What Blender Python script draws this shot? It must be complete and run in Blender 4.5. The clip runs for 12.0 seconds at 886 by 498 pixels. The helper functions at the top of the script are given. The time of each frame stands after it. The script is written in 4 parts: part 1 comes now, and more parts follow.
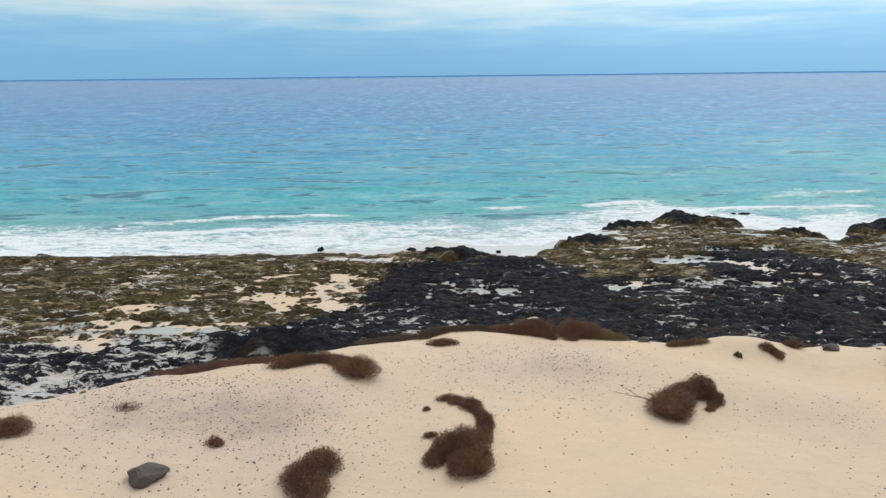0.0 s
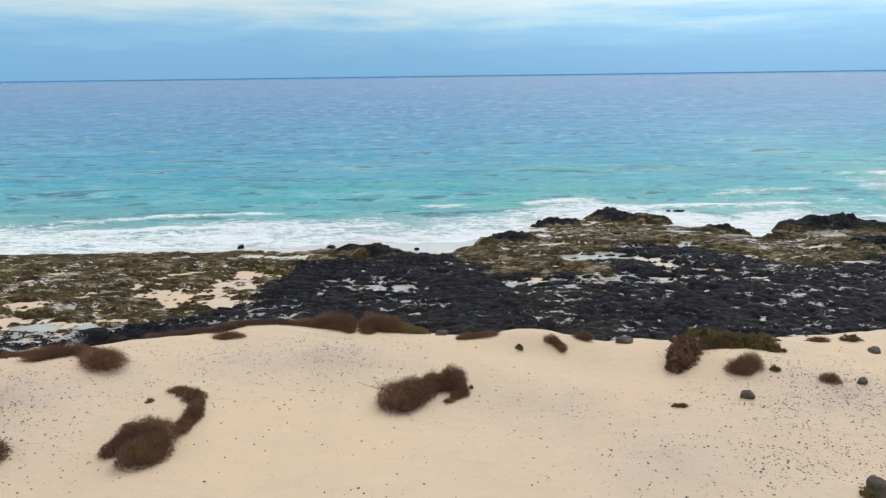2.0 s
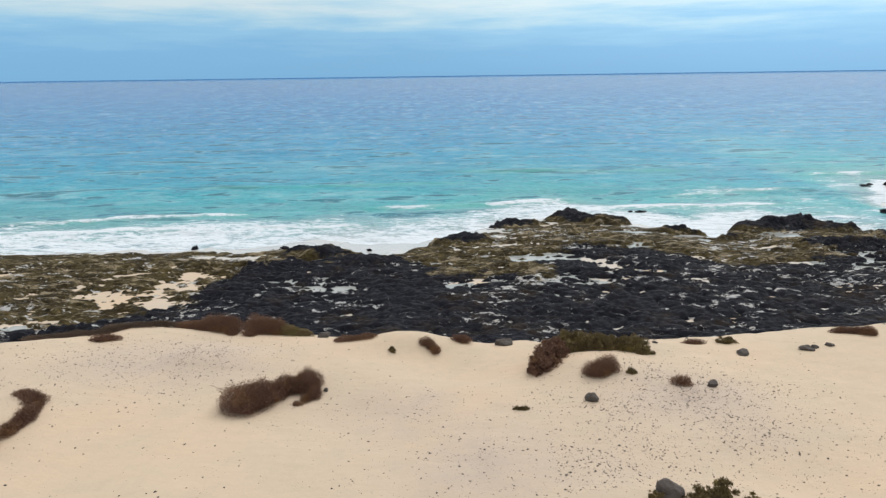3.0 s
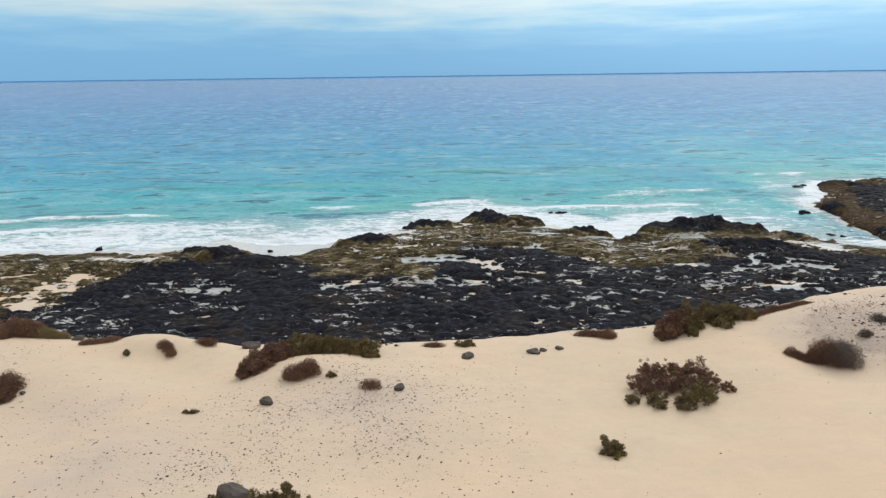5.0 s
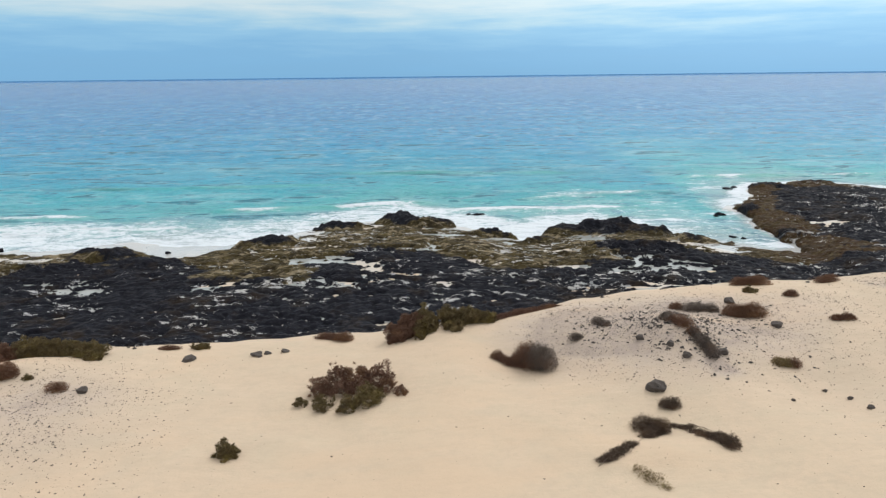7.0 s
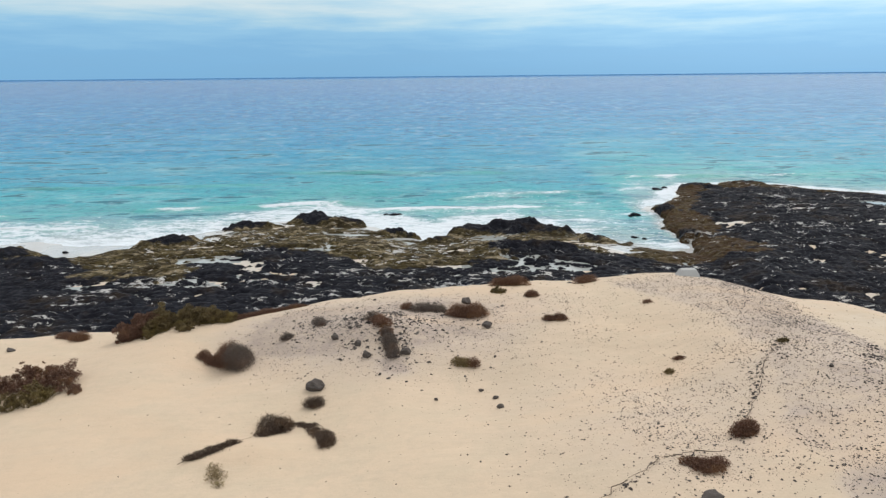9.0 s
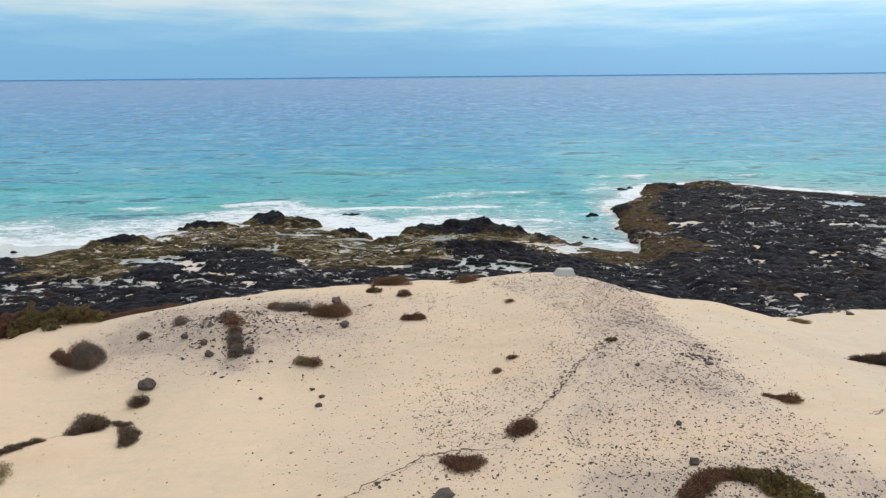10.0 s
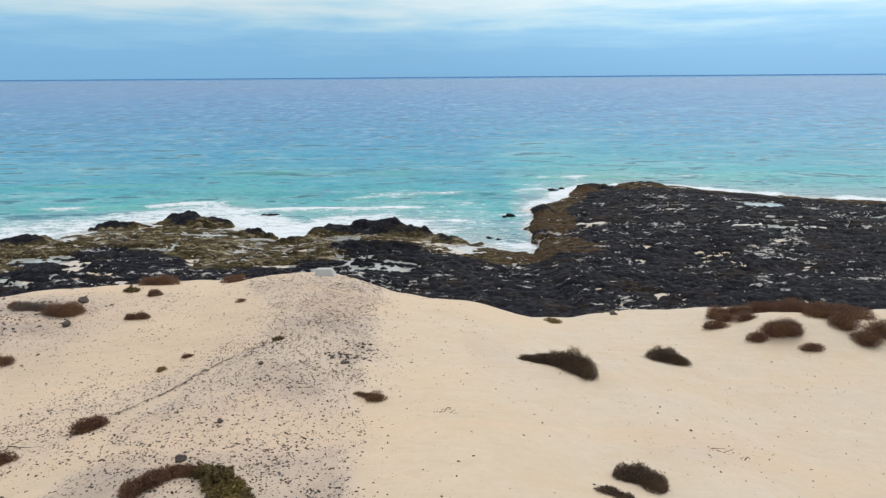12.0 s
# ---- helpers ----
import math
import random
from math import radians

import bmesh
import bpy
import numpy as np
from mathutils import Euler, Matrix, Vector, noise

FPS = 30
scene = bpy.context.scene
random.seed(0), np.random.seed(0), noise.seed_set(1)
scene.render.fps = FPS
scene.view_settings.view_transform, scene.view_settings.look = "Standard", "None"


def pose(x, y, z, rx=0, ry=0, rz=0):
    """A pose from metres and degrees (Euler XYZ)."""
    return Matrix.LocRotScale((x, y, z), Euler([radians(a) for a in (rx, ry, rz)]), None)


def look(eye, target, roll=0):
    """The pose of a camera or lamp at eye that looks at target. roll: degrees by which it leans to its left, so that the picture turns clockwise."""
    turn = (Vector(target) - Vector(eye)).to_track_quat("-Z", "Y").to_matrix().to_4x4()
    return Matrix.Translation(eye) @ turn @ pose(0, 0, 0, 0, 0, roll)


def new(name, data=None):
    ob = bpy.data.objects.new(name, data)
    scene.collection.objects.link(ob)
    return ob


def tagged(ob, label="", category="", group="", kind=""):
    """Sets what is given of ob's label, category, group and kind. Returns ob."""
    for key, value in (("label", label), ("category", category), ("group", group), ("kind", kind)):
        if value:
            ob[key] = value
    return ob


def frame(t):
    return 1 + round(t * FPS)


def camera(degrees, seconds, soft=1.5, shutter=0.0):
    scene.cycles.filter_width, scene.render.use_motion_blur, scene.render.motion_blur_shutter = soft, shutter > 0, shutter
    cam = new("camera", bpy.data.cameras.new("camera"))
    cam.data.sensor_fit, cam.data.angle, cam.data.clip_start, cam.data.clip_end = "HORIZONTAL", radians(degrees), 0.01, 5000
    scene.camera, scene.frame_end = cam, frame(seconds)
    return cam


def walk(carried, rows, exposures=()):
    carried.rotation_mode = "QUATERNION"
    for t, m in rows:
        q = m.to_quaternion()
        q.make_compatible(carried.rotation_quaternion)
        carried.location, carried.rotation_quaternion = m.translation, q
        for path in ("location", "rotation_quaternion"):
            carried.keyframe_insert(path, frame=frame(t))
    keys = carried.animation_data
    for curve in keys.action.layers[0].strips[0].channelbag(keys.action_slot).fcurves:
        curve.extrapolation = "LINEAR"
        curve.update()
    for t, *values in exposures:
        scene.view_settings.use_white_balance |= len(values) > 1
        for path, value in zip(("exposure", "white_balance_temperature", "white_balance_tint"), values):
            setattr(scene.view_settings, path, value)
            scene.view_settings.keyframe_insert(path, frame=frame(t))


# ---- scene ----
cam = camera(70.0, 12.0, soft=1.35)
METRES, EYE, TILT, LEAN, TURN = 60.0, 18.0, -15.55, 0.6, 0.0
ROWS = [
    (0.0, 0.0, 0.0, 0.0, 0.0, 0.0, -0.0),
    (0.5, 0.031, 0.0009, -0.0022, 0.0, 0.02, 0.04),
    (1.0, 0.0651, 0.0017, -0.0043, 0.0, 0.03, 0.06),
    (1.5, 0.1016, 0.0022, -0.0054, 0.01, 0.05, 0.1),
    (2.0, 0.14, 0.0021, -0.0052, -0.01, 0.02, 0.14),
    (2.5, 0.1799, 0.0019, -0.0046, -0.01, 0.03, 0.13),
    (3.0, 0.2207, 0.0016, -0.0039, -0.04, 0.03, 0.17),
    (5.0, 0.3907, -0.0006, -0.0019, -0.05, 0.01, 0.15),
    (5.5, 0.4336, -0.0013, -0.0015, -0.08, 0.03, 0.14),
    (6.0, 0.4768, -0.0017, -0.0011, -0.12, 0.04, 0.14),
    (6.5, 0.5203, -0.0027, -0.0009, -0.15, 0.06, 0.14),
    (7.0, 0.5639, -0.0036, -0.0004, -0.19, 0.07, 0.1),
    (9.0, 0.74, -0.0078, -0.0001, -0.28, 0.05, 0.02),
    (9.5, 0.7839, -0.0086, -0.0003, -0.32, 0.07, 0.01),
    (10.0, 0.8276, -0.0091, -0.0005, -0.35, 0.07, -0.01),
    (10.5, 0.8685, -0.0097, -0.0008, -0.39, 0.07, -0.02),
    (11.0, 0.9122, -0.0107, -0.0011, -0.42, 0.1, -0.02),
    (11.5, 0.9561, -0.0119, -0.0011, -0.47, 0.12, -0.05),
    (12.0, 0.9996, -0.0129, -0.0008, -0.52, 0.12, -0.05),
]
walk(cam, [(t, pose(0, 0, EYE, TILT, LEAN, TURN) @ pose(METRES * x, METRES * y, METRES * z, 90 + pitch, roll, yaw)) for t, x, y, z, yaw, pitch, roll in ROWS])

# ---------------------------------------------------------------- world and sun
SUN_EL, SUN_AZ = radians(48), radians(35)
world = bpy.data.worlds.new("overcast_sky")
scene.world = world
world.use_nodes = True
wn, wl = world.node_tree.nodes, world.node_tree.links
wn.clear()


def wnode(kind, **sets):
    n = wn.new(kind)
    for k, v in sets.items():
        n.inputs[k].default_value = v
    return n


w_out = wn.new("ShaderNodeOutputWorld")
w_bg = wn.new("ShaderNodeBackground")
w_sky = wn.new("ShaderNodeTexSky")
w_sky.sky_type, w_sky.sun_disc = "NISHITA", False
w_sky.sun_elevation, w_sky.sun_rotation = SUN_EL, SUN_AZ
w_sky.air_density, w_sky.dust_density = 1.0, 2.0
w_co = wn.new("ShaderNodeTexCoord")
w_sep = wn.new("ShaderNodeSeparateXYZ")
wl.new(w_co.outputs["Generated"], w_sep.inputs[0])
# cloud deck: flat streaks low down, opening to a bright even layer higher up
w_map = wn.new("ShaderNodeMapping")
w_map.inputs["Scale"].default_value = (2.6, 2.6, 26.0)
wl.new(w_co.outputs["Generated"], w_map.inputs["Vector"])
w_n1 = wnode("ShaderNodeTexNoise", Scale=1.9, Detail=7.0, Roughness=0.6)
wl.new(w_map.outputs[0], w_n1.inputs["Vector"])
w_ns = wn.new("ShaderNodeMath")
w_ns.operation = "MULTIPLY_ADD"
w_ns.inputs[1].default_value, w_ns.inputs[2].default_value = 0.10, -0.05
wl.new(w_n1.outputs["Fac"], w_ns.inputs[0])
w_add = wn.new("ShaderNodeMath")
wl.new(w_sep.outputs["Z"], w_add.inputs[0])
wl.new(w_ns.outputs[0], w_add.inputs[1])
w_ramp = wn.new("ShaderNodeValToRGB")
wl.new(w_add.outputs[0], w_ramp.inputs[0])
cr = w_ramp.color_ramp
cr.elements[0].position, cr.elements[0].color = 0.0, (0.235, 0.515, 0.81, 1)
cr.elements[1].position, cr.elements[1].color = 1.0, (1.02, 1.02, 1.0, 1)
for p, c in ((0.03, (0.235, 0.525, 0.83, 1)), (0.06, (0.31, 0.61, 0.88, 1)), (0.08, (0.46, 0.72, 0.89, 1)), (0.105, (0.68, 0.84, 0.91, 1)),
             (0.25, (0.92, 0.98, 1.0, 1)), (0.5, (1.0, 1.02, 1.02, 1))):
    e = cr.elements.new(p)
    e.color = c
w_sc = wn.new("ShaderNodeVectorMath")
w_sc.operation = "SCALE"
w_sc.inputs["Scale"].default_value = 0.10
wl.new(w_sky.outputs[0], w_sc.inputs[0])
w_mix = wn.new("ShaderNodeMix")
w_mix.data_type = "RGBA"
w_mix.inputs["Factor"].default_value = 0.92
wl.new(w_sc.outputs[0], w_mix.inputs[6])
wl.new(w_ramp.outputs[0], w_mix.inputs[7])
# the deck is brightest round the hidden sun
w_dot = wn.new("ShaderNodeVectorMath")
w_dot.operation = "DOT_PRODUCT"
w_dot.inputs[1].default_value = (math.sin(SUN_AZ) * math.cos(SUN_EL), math.cos(SUN_AZ) * math.cos(SUN_EL), math.sin(SUN_EL))
wl.new(w_co.outputs["Generated"], w_dot.inputs[0])
w_near = wn.new("ShaderNodeMapRange")
w_near.interpolation_type = "SMOOTHSTEP"
w_near.inputs["From Min"].default_value, w_near.inputs["From Max"].default_value = 0.5, 1.0
w_near.inputs["To Min"].default_value, w_near.inputs["To Max"].default_value = 0.93, 1.45
wl.new(w_dot.outputs["Value"], w_near.inputs["Value"])
w_glow = wn.new("ShaderNodeVectorMath")
w_glow.operation = "SCALE"
wl.new(w_mix.outputs[2], w_glow.inputs[0])
wl.new(w_near.outputs["Result"], w_glow.inputs["Scale"])
wl.new(w_glow.outputs[0], w_bg.inputs["Color"])
w_bg.inputs["Strength"].default_value = 1.0
wl.new(w_bg.outputs[0], w_out.inputs[0])

sun = new("sun", bpy.data.lights.new("sun", "SUN"))
sun.data.energy, sun.data.angle, sun.data.color = 1.05, radians(22), (1.0, 0.96, 0.92)
sun.matrix_world = look((40 + 200 * math.sin(SUN_AZ) * math.cos(SUN_EL), 200 * math.cos(SUN_AZ) * math.cos(SUN_EL), 200 * math.sin(SUN_EL)), (40, 0, 0))


# ---------------------------------------------------------------- noise on arrays
def hash2(ix, iy, seed):
    h = (ix.astype(np.int64) * 374761393 + iy.astype(np.int64) * 668265263 + seed * 974711) & 0xFFFFFFFF
    h = ((h ^ (h >> 13)) * 1274126177) & 0xFFFFFFFF
    h = ((h ^ (h >> 16)) * 2246822519) & 0xFFFFFFFF
    return ((h ^ (h >> 15)) & 0xFFFFFF) / float(0xFFFFFF)


def vnoise(x, y, seed=0):
    """Value noise, -1 to 1."""
    ix, iy = np.floor(x), np.floor(y)
    fx, fy = x - ix, y - iy
    fx, fy = fx * fx * fx * (fx * (fx * 6 - 15) + 10), fy * fy * fy * (fy * (fy * 6 - 15) + 10)
    a, b = hash2(ix, iy, seed), hash2(ix + 1, iy, seed)
    c, d = hash2(ix, iy + 1, seed), hash2(ix + 1, iy + 1, seed)
    return 2 * ((a + (b - a) * fx) * (1 - fy) + (c + (d - c) * fx) * fy) - 1


def fbm(x, y, octaves=4, seed=0, gain=0.5):
    out, amp, tot = 0.0, 1.0, 0.0
    for k in range(octaves):
        c, s = math.cos(0.7 * k), math.sin(0.7 * k)
        out = out + amp * vnoise((x * c - y * s) * 2.03 ** k, (x * s + y * c) * 2.03 ** k, seed + 17 * k)
        tot += amp
        amp *= gain
    return out / tot


def ridged(x, y, octaves=4, seed=0):
    out, amp, tot = 0.0, 1.0, 0.0
    for k in range(octaves):
        c, s = math.cos(0.9 * k), math.sin(0.9 * k)
        out = out + amp * (1 - np.abs(vnoise((x * c - y * s) * 2.1 ** k, (x * s + y * c) * 2.1 ** k, seed + 31 * k)) * 2)
        tot += amp
        amp *= 0.55
    return out / tot


def worley(x, y, seed=0):
    """Distance to the nearest cell point, to the second, and the nearest cell's own number."""
    ix, iy = np.floor(x), np.floor(y)
    f1, f2, own = np.full(x.shape, 9.0), np.full(x.shape, 9.0), np.zeros(x.shape)
    for dx in (-1, 0, 1):
        for dy in (-1, 0, 1):
            px = ix + dx + hash2(ix + dx, iy + dy, seed)
            py = iy + dy + hash2(ix + dx, iy + dy, seed + 5)
            d = np.hypot(x - px, y - py)
            near = d < f1
            f2 = np.where(near, f1, np.minimum(f2, d))
            own = np.where(near, hash2(ix + dx, iy + dy, seed + 9), own)
            f1 = np.where(near, d, f1)
    return f1, f2, own


def step(a, b, v):
    k = np.clip((v - a) / (b - a), 0, 1)
    return k * k * (3 - 2 * k)


# ---------------------------------------------------------------- the lie of the land
# dune height along the coast, every 5 m from x = -15: 12 m in front of the flight line, and at the brow
DUNE_NEAR = [9.95, 9.22, 8.5, 8.18, 8.19, 8.04, 7.98, 8.25, 7.95, 7.77, 8.03, 8.4, 8.73, 9.39, 9.83, 9.78, 9.17, 8.1, 7.6, 7.5, 7.5, 7.5]
DUNE_BROW = [8.62, 8.55, 8.31, 7.79, 7.41, 7.28, 7.26, 7.38, 7.32, 7.52, 8.1, 8.52, 8.61, 8.69, 9.29, 8.43, 7.25, 7.07, 7.29, 7.21, 7.13, 7.06]
# where the dune breaks off towards the sea
BROW_X = [-30, -14, -10.3, -8, -5.5, -1.8, 0.3, 2.7, 7, 11.5, 17, 21, 26, 30, 36, 42, 47, 51.5, 55, 58, 60.5, 63, 66, 69, 73, 79, 120]
BROW_Y = [14, 16.5, 18.6, 19.6, 20.2, 22.6, 24.1, 24.7, 24.2, 23.6, 23.2, 23, 23.6, 23.7, 23.6, 25.4, 26.4, 26.6, 25.6, 24.7, 24.6, 25.2, 25.6, 26.6, 26.4, 25.8, 25]
# the outer edge of the rock shelf
EDGE_X = [-90, -45, -13, -4, 1, 6, 10, 12, 18, 22, 29, 36, 41, 44, 47, 54, 60, 64, 67, 69.5, 70.5, 72, 78, 83, 94, 106, 112, 122, 160, 400]
EDGE_Y = [62, 62, 63, 63, 61.5, 60, 61, 65, 71, 75, 78, 72.5, 68, 66, 70.5, 72.5, 68, 64, 61, 61, 71, 80, 89, 98, 100.5, 92, 88, 85, 82, 80]
# lone rises of the rock: x, y, half length, half width, height
RISES = [(29.0, 75.6, 2.6, 1.8, 1.5), (32.6, 74.6, 3.6, 1.6, 1.2), (21.2, 72.8, 3.4, 1.5, 1.1), (40.3, 69.0, 2.6, 1.3, 1.3),
         (52.8, 71.2, 4.0, 1.9, 1.65), (48.0, 69.7, 4.4, 1.8, 1.15), (57.8, 69.2, 4.4, 1.7, 1.15), (62.4, 66.0, 3.6, 1.6, 0.85), (44.2, 65.6, 2.2, 1.2, 0.8), (54.0, 60.5, 6.0, 1.6, 0.7),
         (0.8, 59.6, 3.4, 1.8, 1.2), (15.2, 65.0, 2.8, 1.5, 1.2), (6.0, 57.0, 4.0, 1.6, 0.7), (-42, 60.5, 5.0, 1.2, 0.6), (-5, 55.5, 4.0, 2.0, 0.5),
         (-10.5, 36.5, 3.8, 1.6, 1.2), (72.5, 78.5, 2.2, 2.4, 0.9), (83, 96.0, 4.0, 1.8, 0.8), (92, 98.5, 5.0, 1.5, 0.6), (70.5, 66.0, 2.5, 2.0, 0.6)]
# hollows in the rock that hold sand or water: x, y, half length, half width, depth
HOLLOWS = [(21.3, 56.3, 3.0, 1.5, 0.7), (31.8, 51.5, 1.6, 1.5, 0.5), (33.4, 48.6, 2.6, 0.8, 0.5), (45.5, 54.0, 3.4, 0.8, 0.5), (50.2, 47.0, 1.8, 0.7, 0.45),
           (5.0, 49.0, 1.2, 0.8, 0.4), (-24.2, 38.3, 2.6, 0.8, 0.4), (-23.5, 45.6, 1.8, 1.0, 0.35), (-14.0, 48.6, 4.0, 1.0, 0.35), (-18.0, 41.0, 4.0, 0.8, 0.35), (-14.0, 37.8, 1.6, 0.8, 0.5), (-9.0, 52.0, 3.6, 3.0, 0.3), (-6.0, 56.5, 4.0, 2.4, 0.3), (-3.0, 59.5, 4.0, 1.8, 0.25), (-12.5, 46.0, 4.0, 2.6, 0.28), (-15.0, 42.0, 5.0, 1.6, 0.16), (-21.0, 40.5, 4.0, 1.2, 0.14), (-8.0, 60.5, 3.0, 1.2, 0.5),
           (77.4, 69.6, 2.2, 2.0, 0.7), (102.0, 80.5, 3.4, 2.6, 0.8), (88.5, 76.5, 2.6, 1.0, 0.5), (96.0, 66.0, 5.0, 1.2, 0.4), (112.0, 72.0, 6.0, 2.0, 0.4)]
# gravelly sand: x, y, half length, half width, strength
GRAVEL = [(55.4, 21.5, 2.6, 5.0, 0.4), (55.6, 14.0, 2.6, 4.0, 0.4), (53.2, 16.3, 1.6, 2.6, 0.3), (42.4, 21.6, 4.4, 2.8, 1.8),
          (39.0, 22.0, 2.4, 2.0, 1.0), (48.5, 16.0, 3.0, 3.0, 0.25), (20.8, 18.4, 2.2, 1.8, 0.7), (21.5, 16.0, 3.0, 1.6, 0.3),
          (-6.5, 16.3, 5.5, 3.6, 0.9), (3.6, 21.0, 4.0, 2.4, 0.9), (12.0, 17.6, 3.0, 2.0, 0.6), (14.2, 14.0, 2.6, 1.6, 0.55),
          # the three widest, weak entries tone the sand darker over broad areas
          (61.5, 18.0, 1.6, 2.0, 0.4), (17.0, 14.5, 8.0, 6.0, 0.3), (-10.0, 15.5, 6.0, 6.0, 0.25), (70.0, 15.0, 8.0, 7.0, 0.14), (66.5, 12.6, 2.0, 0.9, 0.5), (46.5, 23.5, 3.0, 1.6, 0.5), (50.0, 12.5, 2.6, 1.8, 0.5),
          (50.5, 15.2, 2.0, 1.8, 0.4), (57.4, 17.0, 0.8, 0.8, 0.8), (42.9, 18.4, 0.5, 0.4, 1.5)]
# low sand hummocks: x, y, half length, half width, height
HUMMOCKS = [(11.8, 23.4, 1.9, 1.0, 0.6), (18.4, 20.6, 1.6, 1.3, 0.35), (39.6, 14.2, 1.5, 0.8, 0.25), (74.6, 23.0, 3.0, 1.8, 0.6),
            (-3.6, 19.6, 1.8, 1.0, 0.2), (0.3, 16.0, 1.1, 1.6, 0.2), (55.3, 9.6, 1.5, 1.0, 0.25), (63.7, 17.0, 1.2, 0.9, 0.2),
            (49.3, 17.4, 3.6, 3.4, -0.62), (44.9, 17.2, 2.0, 2.2, -0.42), (42.0, 20.8, 1.9, 1.6, 0.6), (55.6, 14.6, 1.5, 2.8, 0.22),
            (9.5, 17.6, 2.6, 2.0, -0.3), (13.6, 20.9, 2.0, 1.6, -0.38), (21.2, 13.8, 2.6, 2.0, -0.5), (4.8, 21.2, 1.6, 1.2, 0.4), (-3.9, 17.2, 1.5, 1.4, 0.32), (36.8, 19.7, 2.3, 2.2, -0.42), (39.8, 15.8, 2.4, 2.8, -0.46)]


def profile(x, table):
    k = np.clip((x + 15) / 5, 0, len(table) - 1.001)
    i = k.astype(int)
    f = k - i
    f = f * f * (3 - 2 * f)
    t = np.array(table)
    return t[i] * (1 - f) + t[i + 1] * f


def heap(x, y, table):
    out = np.zeros(np.broadcast(x, y).shape)
    for cx, cy, rx, ry, h in table:
        out = out + h * np.exp(-((x - cx) / rx) ** 2 - ((y - cy) / ry) ** 2)
    return out


def sway(x, y):
    """Makes the outer edge wander."""
    return x + 1.6 * fbm(x * 0.18, y * 0.18, 4, 44)


def shore(x):
    """Where the still water meets the sand: a small beach lies before the rock's edge."""
    return edge(x) + 4.5 * step(-8, 0, x) * step(14, 8, x)


def plateau(x, y, table):
    """Like heap, with flat tops and steep sides."""
    out = np.zeros(np.broadcast(x, y).shape)
    for cx, cy, rx, ry, h in table:
        out = np.maximum(out, h * step(1.5, 0.45, np.hypot((x - cx) / rx, (y - cy) / ry)))
    return out


def edge(x):
    x = np.asarray(x, float)
    return np.interp(x, EDGE_X, EDGE_Y) + (0.5 + 1.5 * step(66, 76, x)) * fbm(x * 0.4, x * 0 + 3.3, 4, 45, 0.6)


_ex = np.arange(-92, 162, 0.8)
_ey = np.interp(_ex, EDGE_X, EDGE_Y)
_gx, _gy = np.arange(-70, 141, 1.0), np.arange(20, 116, 1.0)
_near = np.min(np.hypot(_gx[None, :, None] - _ex, _gy[:, None, None] - _ey), axis=2)
_near = np.where(_gy[:, None] < np.interp(_gx, EDGE_X, EDGE_Y)[None], _near, -_near)


def inland(x, y):
    """Shortest way to the edge of the shelf, positive on the land side."""
    fx, fy = np.clip(x + 70, 0, 209.99), np.clip(y - 20, 0, 94.99)
    i, j = fx.astype(int), fy.astype(int)
    u, v = fx - i, fy - j
    return (_near[j, i] * (1 - u) + _near[j, i + 1] * u) * (1 - v) + (_near[j + 1, i] * (1 - u) + _near[j + 1, i + 1] * u) * v


def shelf_sand(x, y):
    """The sand between the rocks, and the sea bed."""
    d = shore(sway(x, y)) - y
    z = 0.06 + 0.045 * np.clip(d, 0, 26) + 0.06 * np.clip(d, -60, 0) + 0.01 * (np.clip(d, -400, -60) + 60)
    return z + 0.04 * fbm(x * 0.3, y * 0.3, 3, 41)


def land(x, y):
    """Height of the sand everywhere."""
    x, y = np.asarray(x, float), np.asarray(y, float)
    e = np.interp(x, BROW_X, BROW_Y)
    k = np.clip((y - 12) / (e - 12), -0.5, 1.1)
    k = np.where(y < 6, np.maximum(k, -0.5), k)
    top = profile(x, DUNE_NEAR) * (1 - k) + profile(x, DUNE_BROW) * k
    top = top + heap(x, y, HUMMOCKS) + 0.10 * fbm(x * 0.35, y * 0.35, 3, 3) + 0.025 * fbm(x * 1.6, y * 1.6, 3, 8)
    u = y - e - 1.0 + 0.25 * fbm(x * 0.8, y * 0.8, 3, 12)
    dune = top - 0.7 * 0.8 * np.logaddexp(0, u / 0.8)
    s = shelf_sand(x, y)
    h = 0.25
    return np.where(y < e - 2, top, s + h * np.logaddexp(0, (dune - s) / h))


def ground_z(x, y):
    return float(land(np.array([x]), np.array([y]))[0])


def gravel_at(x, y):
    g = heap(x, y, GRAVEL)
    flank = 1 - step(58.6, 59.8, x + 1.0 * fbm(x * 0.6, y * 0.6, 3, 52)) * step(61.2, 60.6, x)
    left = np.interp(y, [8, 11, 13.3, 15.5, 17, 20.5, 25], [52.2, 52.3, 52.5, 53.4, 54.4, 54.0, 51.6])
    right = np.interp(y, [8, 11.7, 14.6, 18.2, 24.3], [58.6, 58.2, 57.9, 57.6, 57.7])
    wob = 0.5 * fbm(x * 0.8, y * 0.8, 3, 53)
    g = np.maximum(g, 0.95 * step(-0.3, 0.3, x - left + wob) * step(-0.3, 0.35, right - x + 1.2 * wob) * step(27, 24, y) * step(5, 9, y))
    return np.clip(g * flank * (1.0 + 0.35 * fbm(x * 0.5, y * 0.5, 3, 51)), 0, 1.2)


